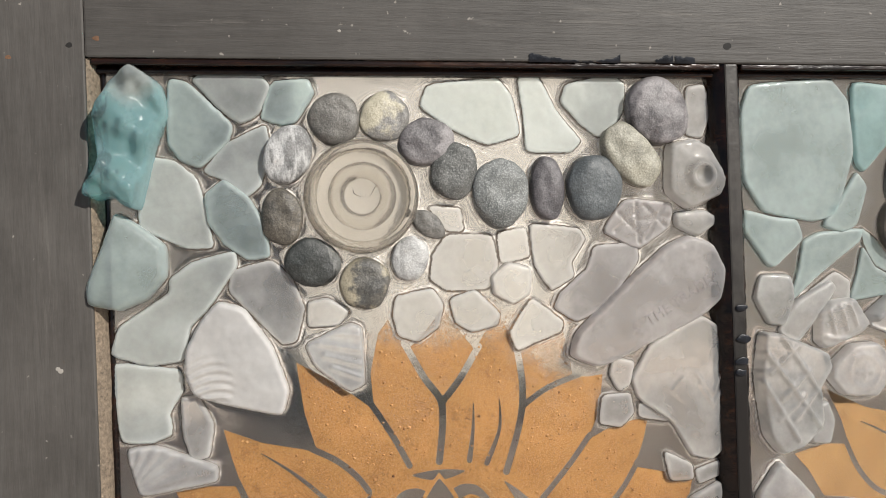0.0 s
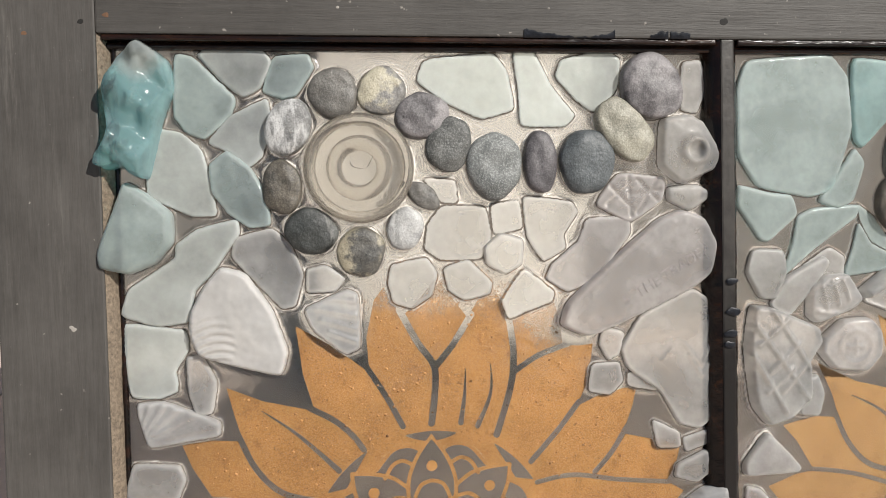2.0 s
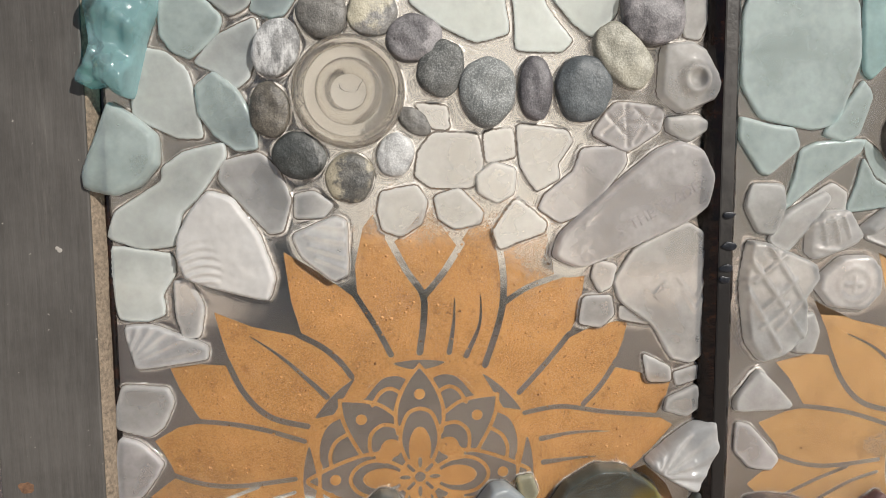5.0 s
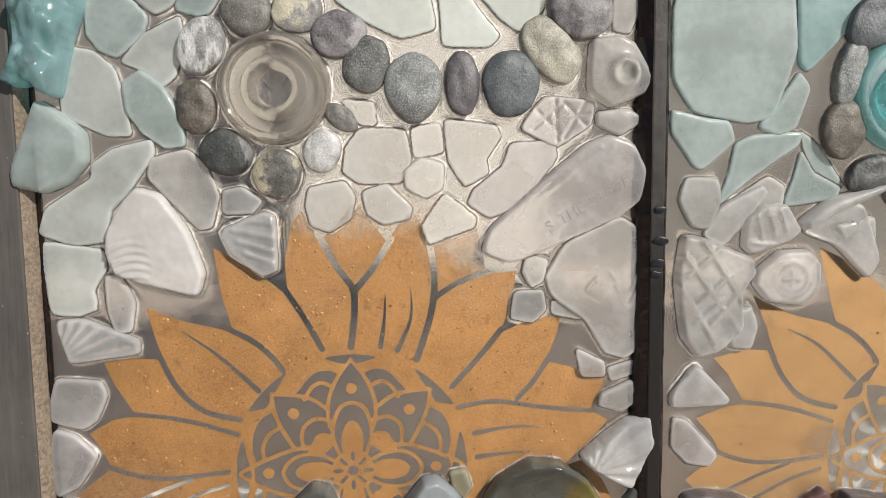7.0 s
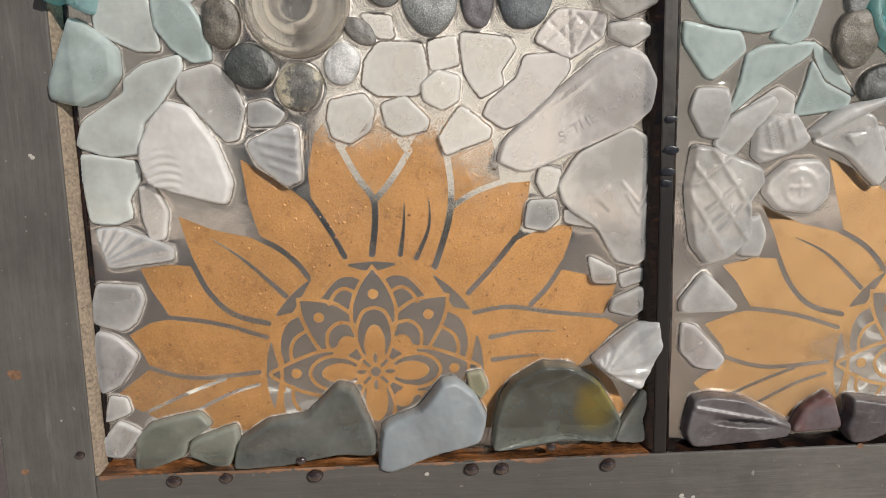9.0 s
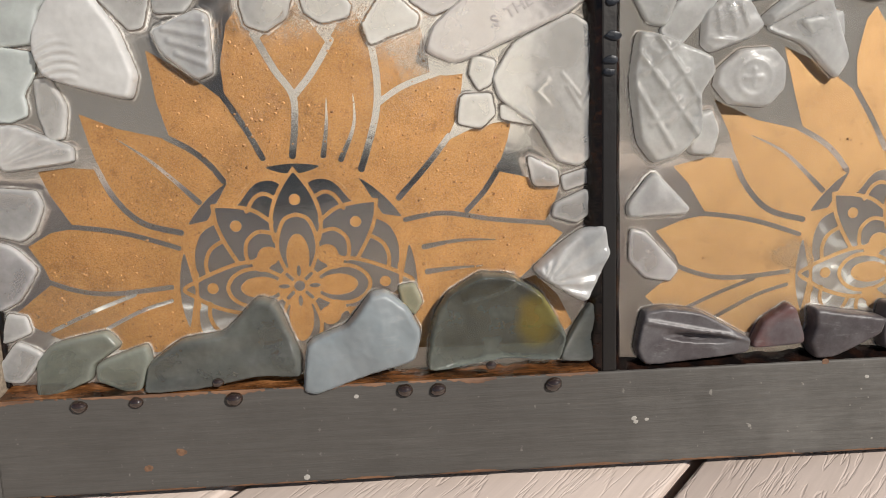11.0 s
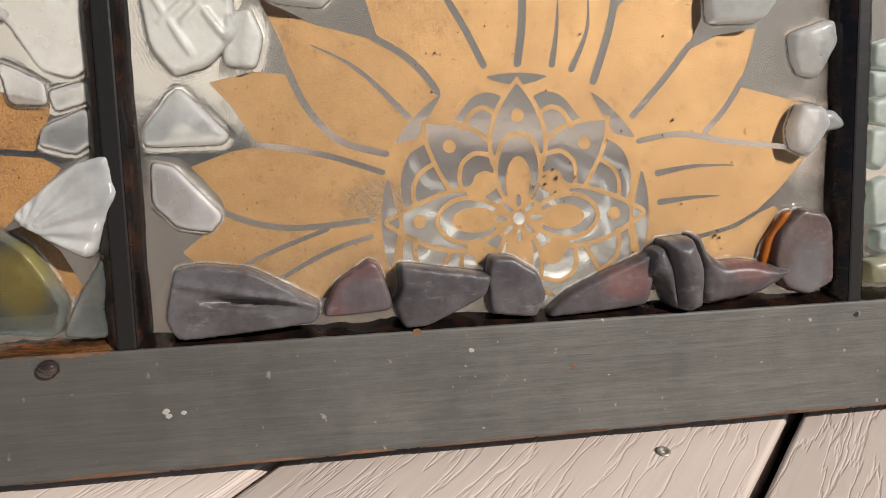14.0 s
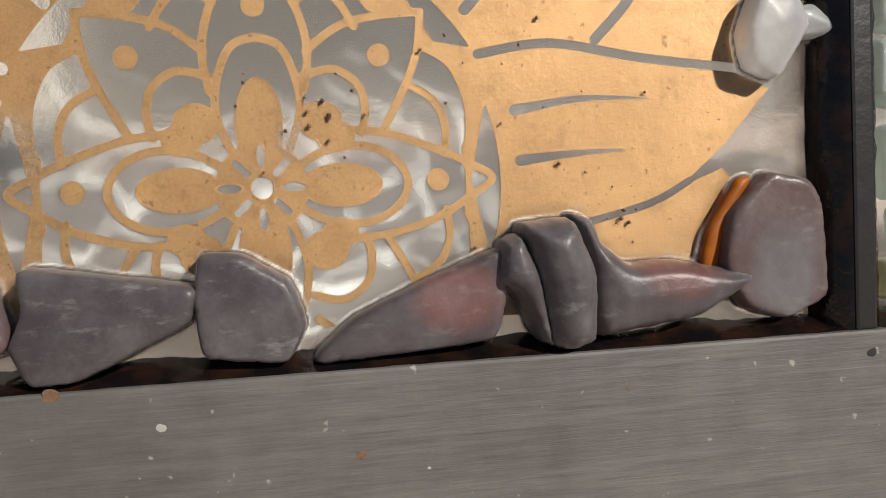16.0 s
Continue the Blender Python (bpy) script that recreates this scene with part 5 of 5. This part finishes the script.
shard("groove", 9, [(149.5, -16.8), (159.3, -15.8), (174.9, -18.3), (197.4, -31.1), (196.0, -37.3), (177.6, -39.1), (149.8, -40.9), (146.0, -33.9)])
shard("red", 7, [(215.6, -17.1), (218.7, -18.9), (223.7, -35.1), (198.2, -36.2), (203.9, -24.3)])
shard("plum", 10, [(225.8, -18.7), (242.6, -21.7), (258.7, -24.2), (256.4, -31.5), (235.6, -40.9), (227.1, -41.4), (223.6, -33.7), (226.5, -27.5)])
shard("plum2", 9, [(258.9, -17.8), (266.6, -18.3), (276.4, -24.2), (279.2, -33.1), (275.1, -40.5), (258.6, -38.3), (257.7, -27.4)])
shard("redp", 8, [(322.0, -19.2), (321.0, -29.1), (318.7, -39.0), (278.7, -41.5), (288.8, -32.7), (304.8, -25.9)])
amber_piece = shard("amber", 7, [(382.9, -5.8), (392.8, -8.1), (395.5, -13.4), (396.8, -34.5), (386.3, -39.0), (376.5, -35.8), (371.2, -26.4), (373.6, -15.0)])
shard_part(amber_piece, "edge", "edge", 3.5, [(376.9, -7.2), (380.4, -6.6), (374.6, -15.1), (372.3, -26.5), (373.9, -27.9), (367.3, -27.0), (369.6, -18.1)], "glowing orange amber edge")
shard("plain", 8, [(380.9, 34.0), (390.6, 32.7), (393.3, 26.4), (386.0, 15.1), (379.1, 17.7), (377.6, 25.2)])
shard("plain", 6, [(390.5, 30.5), (395.5, 31.7), (401.8, 25.3), (396.8, 24.7), (391.1, 24.1)])
shard("plain", 7, [(377.3, 60.3), (393.3, 65.5), (395.4, 57.1), (387.9, 44.3), (381.2, 46.0), (378.3, 51.9)])
shard("plain", 7, [(309.6, 98.9), (337.0, 102.8), (339.8, 95.9), (335.0, 89.2), (315.1, 82.8), (308.6, 89.8)])
shard("plain", 8, [(342.9, 77.3), (353.0, 80.5), (373.9, 78.8), (364.2, 64.9), (343.5, 64.5)])
shard("plain", 6, [(234.8, 109.3), (235.9, 100.6), (234.2, 87.4), (220.7, 99.8), (216.1, 105.4)])
shard("gem", 6, [(411.5, 56.4), (421.0, 59.1), (427.5, 55.7), (425.8, 46.1), (411.7, 47.8)])
shard("gem", 6, [(412.0, 34.7), (420.1, 36.4), (428.3, 32.8), (424.5, 24.9), (412.3, 26.8)])
shard("gem", 6, [(412.0, 23.3), (418.4, 24.4), (422.3, 16.9), (416.8, 8.1), (411.7, 10.9)])
shard("gem", 6, [(412.9, 2.8), (421.0, 6.1), (427.3, 0.5), (425.7, -12.2), (414.4, -13.6)])
shard("gem", 6, [(416.5, -15.5), (425.7, -14.1), (430.2, -21.6), (421.9, -24.9), (416.7, -22.8)])
shard("oliv2", 8, [(411.9, -28.0), (421.1, -26.6), (431.6, -29.0), (431.9, -37.5), (412.1, -36.2)])
shard("gem", 6, [(410.7, 46.1), (419.8, 45.5), (422.0, 38.2), (412.0, 36.5)])
pebble("brown", -38.4, 198.0, 10.1, 10.8, 0)
pebble("buff", -18.1, 198.9, 10.4, 10.1, 0)
pebble("purple", -1.3, 188.4, 11.3, 9.6, 20)
pebble("dark", 9.9, 176.4, 9.8, 12.1, -15)
pebble("grey", 29.1, 166.6, 11.7, 14.4, 5)
pebble("purpled", 49.8, 168.5, 7.5, 13.7, 2)
pebble("blue", 70.2, 168.1, 12.0, 14.0, -5)
pebble("pale", -56.9, 183.9, 9.0, 12.3, -22)
pebble("brownd", -60.2, 159.1, 8.1, 11.2, 3)
pebble("black", -48.9, 140.7, 11.1, 9.6, -25)
pebble("darkw", -28.3, 131.3, 9.8, 10.7, -10)
pebble("white", -9.5, 140.9, 7.9, 9.3, -20)
pebble("brown", -1.3, 154.7, 7.8, 4.7, -35)
pebble("purple", 99.6, 200.4, 13.2, 15.0, 30)
pebble("buffg", 87.5, 181.9, 9.9, 16.1, 38)
pebble("grey", 220.5, 172.8, 6.8, 15.6, -15)
pebble("brownd", 218.8, 147.9, 10.2, 13.1, -5)
pebble("black", 232.8, 127.9, 12.0, 8.5, 20)
pebble("brown", 248.7, 119.9, 9.7, 7.5, 0)
pebble("blue", 232.1, 195.1, 15.6, 10.9, 35)


# broken bottle neck along the foot of the pane
neck = new("bottle_neck")
neck.matrix_basis = at(345, 0, -30)
tagged(neck, "broken dark plum bottle neck with a collar, lying on the rail", "bottle neck")
shard_part(neck, "lip", "plum", 11, [(320.3, -18.6), (324.0, -17.0), (328.1, -25.1), (330.6, -41.1), (328.1, -39.7), (323.5, -29.6), (319.3, -26.4)], edge=2.5)
shard_part(neck, "collar", "plum", 14, [(323.8, -15.0), (335.4, -13.9), (340.1, -25.8), (339.5, -40.5), (333.7, -41.9), (329.7, -40.4), (327.3, -27.4)], "rounded moulded collar", edge=5.0)
shard_part(neck, "spike", "redp", 10, [(335.5, -13.3), (339.9, -14.1), (342.2, -19.7), (348.5, -25.0), (359.1, -24.6), (377.3, -28.5), (376.5, -30.4), (364.0, -37.2), (341.5, -40.0), (339.7, -35.6), (339.5, -24.5)], "tapering broken side with a painted reddish sun glow", edge=3.5)

# raised lettering on the long shard
letters = bpy.data.curves.new("letters", "FONT")
letters.body, letters.size, letters.extrude, letters.bevel_depth, letters.align_x, letters.align_y = "S  THE TRADE", 0.0066, 0.0001, 0.00012, "CENTER", "CENTER"
holder = bpy.data.objects.new("letters", letters)
flat = bpy.data.meshes.new_from_object(holder)
bpy.data.objects.remove(holder)
flat.materials.clear()
flat.materials.append(GLASS["mauve"])
word = new("lettering", flat)
word.parent = lettered
word.matrix_basis = lettered.matrix_basis.inverted() @ at(LETTER_X, -8.9, LETTER_Z) @ pose(0, 0, 0, 90, -LETTER_TURN, 0)
tagged(word, "raised moulded letters")

# small marks on the frame: resin drops, tar blobs, chips, holes and flecks
DROP = solid("dark_glossy_resin_drop", (0.022, 0.012, 0.008), 0.04, coat=1.0)
FLECK = solid("white_paint_fleck", (0.30, 0.28, 0.25), 0.7)
HOLE = solid("dark_nail_hole", (0.008, 0.007, 0.006), 0.8)
ORANGE = solid("raw_wood_chip", lambda nt: ramp(nt, noise_of(nt, 500, 3), [(0.3, (0.08, 0.04, 0.022)), (0.7, (0.18, 0.095, 0.05))]), 0.8)
MARKS = {
    "drop": ("resin_drop", DROP, 0.75, "dark glossy drop of dried resin"), "tar": ("tar_blob", TAR, 0.3, "black tarry paint blob"),
    "chip": ("paint_chip", ORANGE, 0.04, "chipped spot of bare orange wood"), "fleck": ("paint_fleck", FLECK, 0.06, "white fleck of paint"),
    "hole": ("nail_hole", HOLE, 0.05, "small dark nail hole"),
}


def mark(kind, x, z, r):
    name, mat, high, label = MARKS[kind]
    bm = bmesh.new()
    n, rows = 14, []
    for s, k in ((1.0, 0.0), (0.95, 0.32), (0.84, 0.55), (0.66, 0.76), (0.42, 0.91), (0.18, 0.99)):
        row = []
        for i in range(n):
            a = 2 * math.pi * i / n
            u = 1 + (0.15 if kind == "drop" else 0.4) * noise.noise((math.cos(a) * 1.5 + x, math.sin(a) * 1.5 + z, 2.0))
            row.append(bm.verts.new((r * s * u * (1.5 if kind == "tar" else 1.0) * math.cos(a) / 1000, -high * r * k / 1000 if kind == "drop" else -high * k / 1000, r * s * u * 0.8 * math.sin(a) / 1000)))
        rows.append(row)
    for a, b in zip(rows, rows[1:]):
        for i in range(n):
            bm.faces.new((a[i], a[(i + 1) % n], b[(i + 1) % n], b[i]))
    bm.faces.new(rows[-1])
    ob = part(name, bm, mat, window, label)
    ob.matrix_basis = Matrix.Translation((x / 1000, (FRONT - 0.02) / 1000, z / 1000))


mark("drop", -94.2, -46.0, 3.6)
mark("drop", -70.4, -45.4, 3.1)
mark("drop", -29.5, -46.1, 3.9)
mark("drop", 43.5, -46.2, 3.7)
mark("drop", 57.8, -46.5, 3.7)
mark("drop", 108.1, -47.3, 3.5)
mark("drop", -135.6, -31.3, 2.3)
mark("drop", -35.6, -38.3, 2.6)
mark("drop", 81.3, -36.8, 2.4)
mark("chip", -160.4, 7.9, 2.9)
mark("chip", -160.8, -38.4, 1.8)
mark("chip", -125.8, 227.5, 1.2)
mark("chip", -156.3, 220.2, 1.0)
mark("hole", 131.6, 228.0, 1.9)
mark("hole", -135.3, 224.8, 1.2)
mark("fleck", 144.5, -64.3, 1.2)
mark("fleck", -0.7, -83.3, 1.5)
mark("fleck", 22.5, -47.8, 1.1)
mark("chip", -53.3, -68.6, 2.1)
mark("chip", -68.0, -75.2, 1.9)
mark("hole", 404.7, -47.7, 1.2)
mark("chip", 288.7, -59.8, 1.1)
mark("chip", 230.9, -42.9, 1.7)
mark("fleck", 144.3, -64.5, 1.2)
mark("fleck", 150.0, -65.3, 0.9)
mark("fleck", 144.4, -64.7, 0.8)
mark("tar", 134.2, 114.2, 1.9)
mark("tar", 134.8, 100.7, 2.4)
mark("tar", 133.9, 90.9, 2.2)
mark("tar", 133.2, 86.0, 1.9)
mark("drop", 108.7, -46.5, 3.7)
mark("fleck", 250.5, -50.8, 1.0)
mark("fleck", 302.4, -63.9, 0.4)
mark("chip", 346.3, -51.1, 0.5)
mark("fleck", -35.5, 231.8, 0.7)
mark("fleck", -143.1, 105.0, 0.9)
mark("fleck", 145.2, -66.1, 1.1)
mark("fleck", -142.2, 104.1, 1.1)

# deck screws
SCREW = solid("dull_deck_screw", (0.30, 0.27, 0.22), 0.45, 0.6)
for x, y in SCREWS:
    bm = disc_profile(bmesh.new(), [(2.8, 0.0), (2.6, 0.4), (1.9, 0.5), (1.3, 0.1), (0.7, -0.4), (0, -0.4)], 20)
    ob = new("deck_screw", mesh_of("deck_screw", bm, SCREW))
    ob.matrix_basis = Matrix.Translation((x, y, 0.0003)) @ pose(0, 0, 0, -90, 0, 0)
    tagged(ob, "small dull screw head sunk in a deck board", "screw", "deck screws")


# the mosaic runs on over the rest of the panes
for i in range(26):
    for k in range(12):
        if i * 22 > 560 or k * 22 > 250:
            continue
        px, pz = 148 + i * 21 + 5 * noise.noise((i, k, 0.3)), -30 + k * 21 + 5 * noise.noise((k, i, 0.7))
        if not (px > 262 and pz > 60 and px < 392) and not (px > 424 and px < 662):
            continue
        if pz > 208 or (px < 400 and edge_distance(PETALS_LEFT + PETALS_RIGHT, np.array([px - 271.6]), np.array([pz + 4.9]))[0] > -7) or math.hypot(px - 248, pz - 163) < 38:
            continue
        if any(abs(px - np.mean(r, 0)[0]) < 40 and edge_distance(r, np.array([px]), np.array([pz]))[0] > -9 for r in outlines[:len(outlines)]):
            continue
        corners = [(px + (8.5 + 3 * noise.noise((px, a, pz))) * math.cos(radians(a)), pz + (8.5 + 3 * noise.noise((a, px, pz))) * math.sin(radians(a))) for a in range(0, 360, 60)]
        shard(("aqua", "pale", "clear")[(i + k) % 3] if px < 400 else "gem", 5, [(round(a, 1), round(b, 1)) for a, b in corners])
for a in range(-60, 120, 40):
    pebble(("grey", "brown", "blue", "dark", "purple")[(a + 60) // 40], 248 + 33 * math.cos(radians(a)), 163 + 33 * math.sin(radians(a)), 9, 10.5, a)

# ---- resin, drawn up round the pieces ----
def noise_grid(xs, zs, scale, seed):
    """Noise over a grid, worked out coarsely and drawn out smoothly."""
    cx, cz = np.arange(xs[0], xs[-1] + 2 / scale, 0.25 / scale), np.arange(zs[0], zs[-1] + 2 / scale, 0.25 / scale)
    coarse = np.array([[noise.noise((x * scale, z * scale, seed)) for z in cz] for x in cx])
    fx, fz = (xs - xs[0]) / (0.25 / scale), (zs - zs[0]) / (0.25 / scale)
    ix, iz = fx.astype(int), fz.astype(int)
    ux, uz = (fx - ix)[:, None], (fz - iz)[None, :]
    a = coarse[np.ix_(ix, iz)] * (1 - ux) + coarse[np.ix_(ix + 1, iz)] * ux
    b = coarse[np.ix_(ix, iz + 1)] * (1 - ux) + coarse[np.ix_(ix + 1, iz + 1)] * ux
    return a * (1 - uz) + b * uz


def resin_sheet(x0, x1, z0, z1, seed, glued, step=0.42):
    xs, zs = np.arange(x0, x1, step), np.arange(z0, z1, step)
    gx, gz = np.meshgrid(xs, zs, indexing="ij")
    near = np.full(gx.shape, -20.0)
    for ring in outlines:
        lo, hi = np.min(ring, 0) - 6, np.max(ring, 0) + 6
        s = (gx > lo[0]) & (gx < hi[0]) & (gz > lo[1]) & (gz < hi[1])
        if s.any():
            near[s] = np.maximum(near[s], edge_distance(ring, gx[s], gz[s]))
    out = np.clip(-near, 0, 9)
    broad, middle, fine = noise_grid(xs, zs, 0.03, seed + 11.0), noise_grid(xs, zs, 0.12, seed + 3.0), noise_grid(xs, zs, 0.5, seed)
    high = 0.55 + 0.2 * broad + 0.12 * middle + 1.7 * np.exp(-out / 1.0) + 0.12 * np.cos(5.5 * (out + 2.0 * middle)) * np.exp(-out / 2.0)
    cx, cz, reach = glued
    patch = np.clip(1.15 - np.hypot(gx - cx, (gz - cz) * 1.4) / reach + 0.8 * broad + 0.5 * middle, 0, 1)
    # pale rim round each piece, painting in sunlight refracted at its edge
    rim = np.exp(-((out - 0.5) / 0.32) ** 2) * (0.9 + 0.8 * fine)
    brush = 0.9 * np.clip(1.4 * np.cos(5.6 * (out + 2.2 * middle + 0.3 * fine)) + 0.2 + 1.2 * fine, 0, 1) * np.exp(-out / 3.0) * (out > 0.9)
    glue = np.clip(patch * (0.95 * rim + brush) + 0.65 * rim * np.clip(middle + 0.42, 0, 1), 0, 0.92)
    # dark lines painted against each piece; brown glue lines further out
    grime_shade = np.clip(np.exp(-((out - 0.12) / 0.26) ** 2) * (0.95 + 0.8 * middle + 0.6 * fine), 0, 0.9) * (near < 0.6)
    grime_shade += np.clip(np.exp(-((out - 1.35 - 0.5 * middle) / 0.16) ** 2) * patch * (0.35 + 0.9 * fine), 0, 0.6)
    spray = np.clip(1.1 - np.hypot((gx - 20) / 52, (gz - 112) / 17) + 0.7 * middle, 0, 1) * np.clip(0.6 + fine, 0, 1) * (x0 < 0)
    # edge darkening: tar smear by the muntin, painted shade below the top rail
    stained = 1.3 * np.exp(-(x1 - gx) / (6.5 if x0 > 0 else 3.2)) + np.exp(-(z1 - gz) / 2.2)
    if x0 > 0:
        stained += 1.1 * np.clip(1.1 - np.hypot((gx - 333) / 15, (gz - 88) / 10) + 1.2 * middle, 0, 1) * np.clip(0.4 + 2 * fine, 0, 1)
    grime_shade += np.clip(stained * (0.75 + 0.7 * middle + 0.5 * broad), 0, 0.8) * (near < 0.6)
    verts = np.stack([gx, -high, gz], -1).reshape(-1, 3) / 1000
    w = len(zs)
    keep = near < 0.9
    i, k = np.nonzero(keep[:-1, :-1] & keep[1:, :-1] & keep[:-1, 1:] & keep[1:, 1:])
    faces = np.stack([i * w + k, (i + 1) * w + k, (i + 1) * w + k + 1, i * w + k + 1], -1)
    used, where = np.unique(faces, return_inverse=True)
    me = bpy.data.meshes.new("resin")
    me.from_pydata(verts[used].tolist(), [], where.reshape(-1, 4).tolist())
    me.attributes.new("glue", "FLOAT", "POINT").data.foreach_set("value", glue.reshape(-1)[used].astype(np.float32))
    me.attributes.new("grime_shade", "FLOAT", "POINT").data.foreach_set("value", np.clip(grime_shade, 0, 0.8).reshape(-1)[used].astype(np.float32))
    me.attributes.new("spray", "FLOAT", "POINT").data.foreach_set("value", (0.8 * spray).reshape(-1)[used].astype(np.float32))
    me.materials.append(RESIN)
    me.polygons.foreach_set("use_smooth", [True] * len(me.polygons))
    return me


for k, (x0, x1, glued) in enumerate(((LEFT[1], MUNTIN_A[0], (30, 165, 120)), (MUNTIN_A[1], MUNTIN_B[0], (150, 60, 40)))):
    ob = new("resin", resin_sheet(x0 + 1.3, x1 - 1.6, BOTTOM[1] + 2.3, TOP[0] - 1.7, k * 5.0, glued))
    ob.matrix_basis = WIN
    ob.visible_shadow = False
    tagged(ob, "glossy skin of clear resin with glue lines and painted bright and dark rims", "resin", "resin skins")


# ---- milky swirls of dried glue on the pane, under the gold ----
SMEAR, _nt, _out = nodes_of("milky_glue_smear")
_a = _nt.nodes.new("ShaderNodeAttribute")
_a.attribute_name = "glue"
_t = node(_nt, "ShaderNodeBsdfTransparent")
_d = node(_nt, "ShaderNodeBsdfDiffuse", Color=(0.86, 0.87, 0.84, 1))
_x = _nt.nodes.new("ShaderNodeMixShader")
_nt.links.new(_a.outputs["Fac"], _x.inputs[0]), _nt.links.new(_t.outputs[0], _x.inputs[1]), _nt.links.new(_d.outputs[0], _x.inputs[2])
_nt.links.new(_x.outputs[0], _out.inputs[0])


def smear(cx, cz, rx, rz, turn, seed, strong, y=0.1):
    xs, zs = np.arange(-rx, rx, 0.5), np.arange(-rz, rz, 0.5)
    gx, gz = np.meshgrid(xs, zs, indexing="ij")
    bend, wisp = noise_grid(xs, zs, 0.045, seed), noise_grid(xs, zs, 0.16, seed + 2.0)
    along = gz * math.cos(radians(turn)) - gx * math.sin(radians(turn))
    lines = np.clip(1.5 * np.sin(0.55 * along + 6.0 * bend + 1.6 * wisp) - 0.45, 0, 1) ** 1.2
    fall = np.clip(1.2 * (1 - (gx / rx) ** 2 - (gz / rz) ** 2), 0, 1)
    glue = np.clip((lines * (0.6 + wisp) + 0.12) * fall * strong, 0, 0.9)
    w = len(zs)
    i, k = np.nonzero(fall[:-1, :-1] > 0)
    faces = np.stack([i * w + k, (i + 1) * w + k, (i + 1) * w + k + 1, i * w + k + 1], -1)
    used, where = np.unique(faces, return_inverse=True)
    me = bpy.data.meshes.new("glue_smear")
    me.from_pydata((np.stack([gx, gx * 0, gz], -1).reshape(-1, 3)[used] / 1000).tolist(), [], where.reshape(-1, 4).tolist())
    me.attributes.new("glue", "FLOAT", "POINT").data.foreach_set("value", glue.reshape(-1)[used].astype(np.float32))
    me.materials.append(SMEAR)
    ob = new("glue_smear", me)
    ob.matrix_basis = at(cx, y, cz)
    tagged(ob, "milky swirl of dried glue on the clear pane", "glue", "glue smears")


smear(270, -14, 50, 30, 25, 2.0, 0.45)
smear(300, -4, 34, 30, -50, 6.0, 0.42, 0.16)
smear(-70, -14, 48, 16, 12, 12.0, 0.55)
# milky area that also paints in a bright reflection streak across the lace
smear(236, -4, 30, 26, -38, 31.0, 0.36, 0.24)
smear(262, -30, 56, 9, 4, 21.0, 0.8, 0.2)
smear(390, 6, 9, 20, 60, 15.0, 0.14)


# ---- bubbles caught in the resin over the first flower ----
BUBBLE = solid("resin_blister_over_gold", lambda nt: ramp(nt, noise_of(nt, 300, 3), [(0.34, (0.10, 0.045, 0.018)), (0.52, (0.46, 0.25, 0.10))]), 0.25, coat=1.0)
bm = bmesh.new()
for _ in range(1500):
    bx, bz, br = random.uniform(-120, 120), random.uniform(-20, 118), random.uniform(0.18, 0.45) * random.uniform(0.6, 1.6)
    if edge_distance(PETALS_LEFT + PETALS_RIGHT, np.array([bx]), np.array([bz]))[0] < 0.5 or math.hypot(bx, bz) < 53:
        continue
    geo = bmesh.ops.create_icosphere(bm, subdivisions=2, radius=br / 1000)
    bmesh.ops.scale(bm, verts=geo["verts"], vec=(random.uniform(0.85, 1.3), 0.5, 1.0))
    bmesh.ops.translate(bm, verts=geo["verts"], vec=(bx / 1000, -0.00045, bz / 1000))
bubbles = new("resin_bubbles", mesh_of("resin_bubbles", bm, BUBBLE))
bubbles.matrix_basis = WIN
tagged(bubbles, "tiny bubbles scattered in the resin over the gold flower", "bubbles", kind="stuff")

# ---- brown crumbs stuck on the second flower ----
CRUMB = solid("dark_brown_crumb", lambda nt: ramp(nt, noise_of(nt, 600, 3), [(0.35, (0.035, 0.014, 0.008)), (0.65, (0.16, 0.07, 0.035))]), 0.5)
bm = bmesh.new()
for cx, cz, spread, count in ((13, 14, 4, 9), (2, 18, 6, 6), (79, -9, 2.0, 7), (45, 45, 22, 14), (62, 12, 18, 10), (-10, 70, 40, 14)):
    for _ in range(count):
        bx, bz, br = cx + random.gauss(0, spread), cz + random.gauss(0, spread), random.uniform(0.18, 0.55)
        if edge_distance(PETALS_LEFT + PETALS_RIGHT, np.array([bx]), np.array([bz]))[0] < 0.5:
            continue
        geo = bmesh.ops.create_icosphere(bm, subdivisions=1, radius=br / 1000)
        for v in geo["verts"]:
            v.co *= 1 + 0.5 * noise.noise(v.co * 3000 + Vector((bx, bz, 0)))
        bmesh.ops.translate(bm, verts=geo["verts"], vec=((bx + 271.6) / 1000, -0.0009, (bz - 4.9) / 1000))
crumbs = new("crumbs", mesh_of("crumbs", bm, CRUMB))
crumbs.matrix_basis = WIN
tagged(crumbs, "tiny dark brown crumbs stuck on the gold flower", "crumbs", kind="stuff")
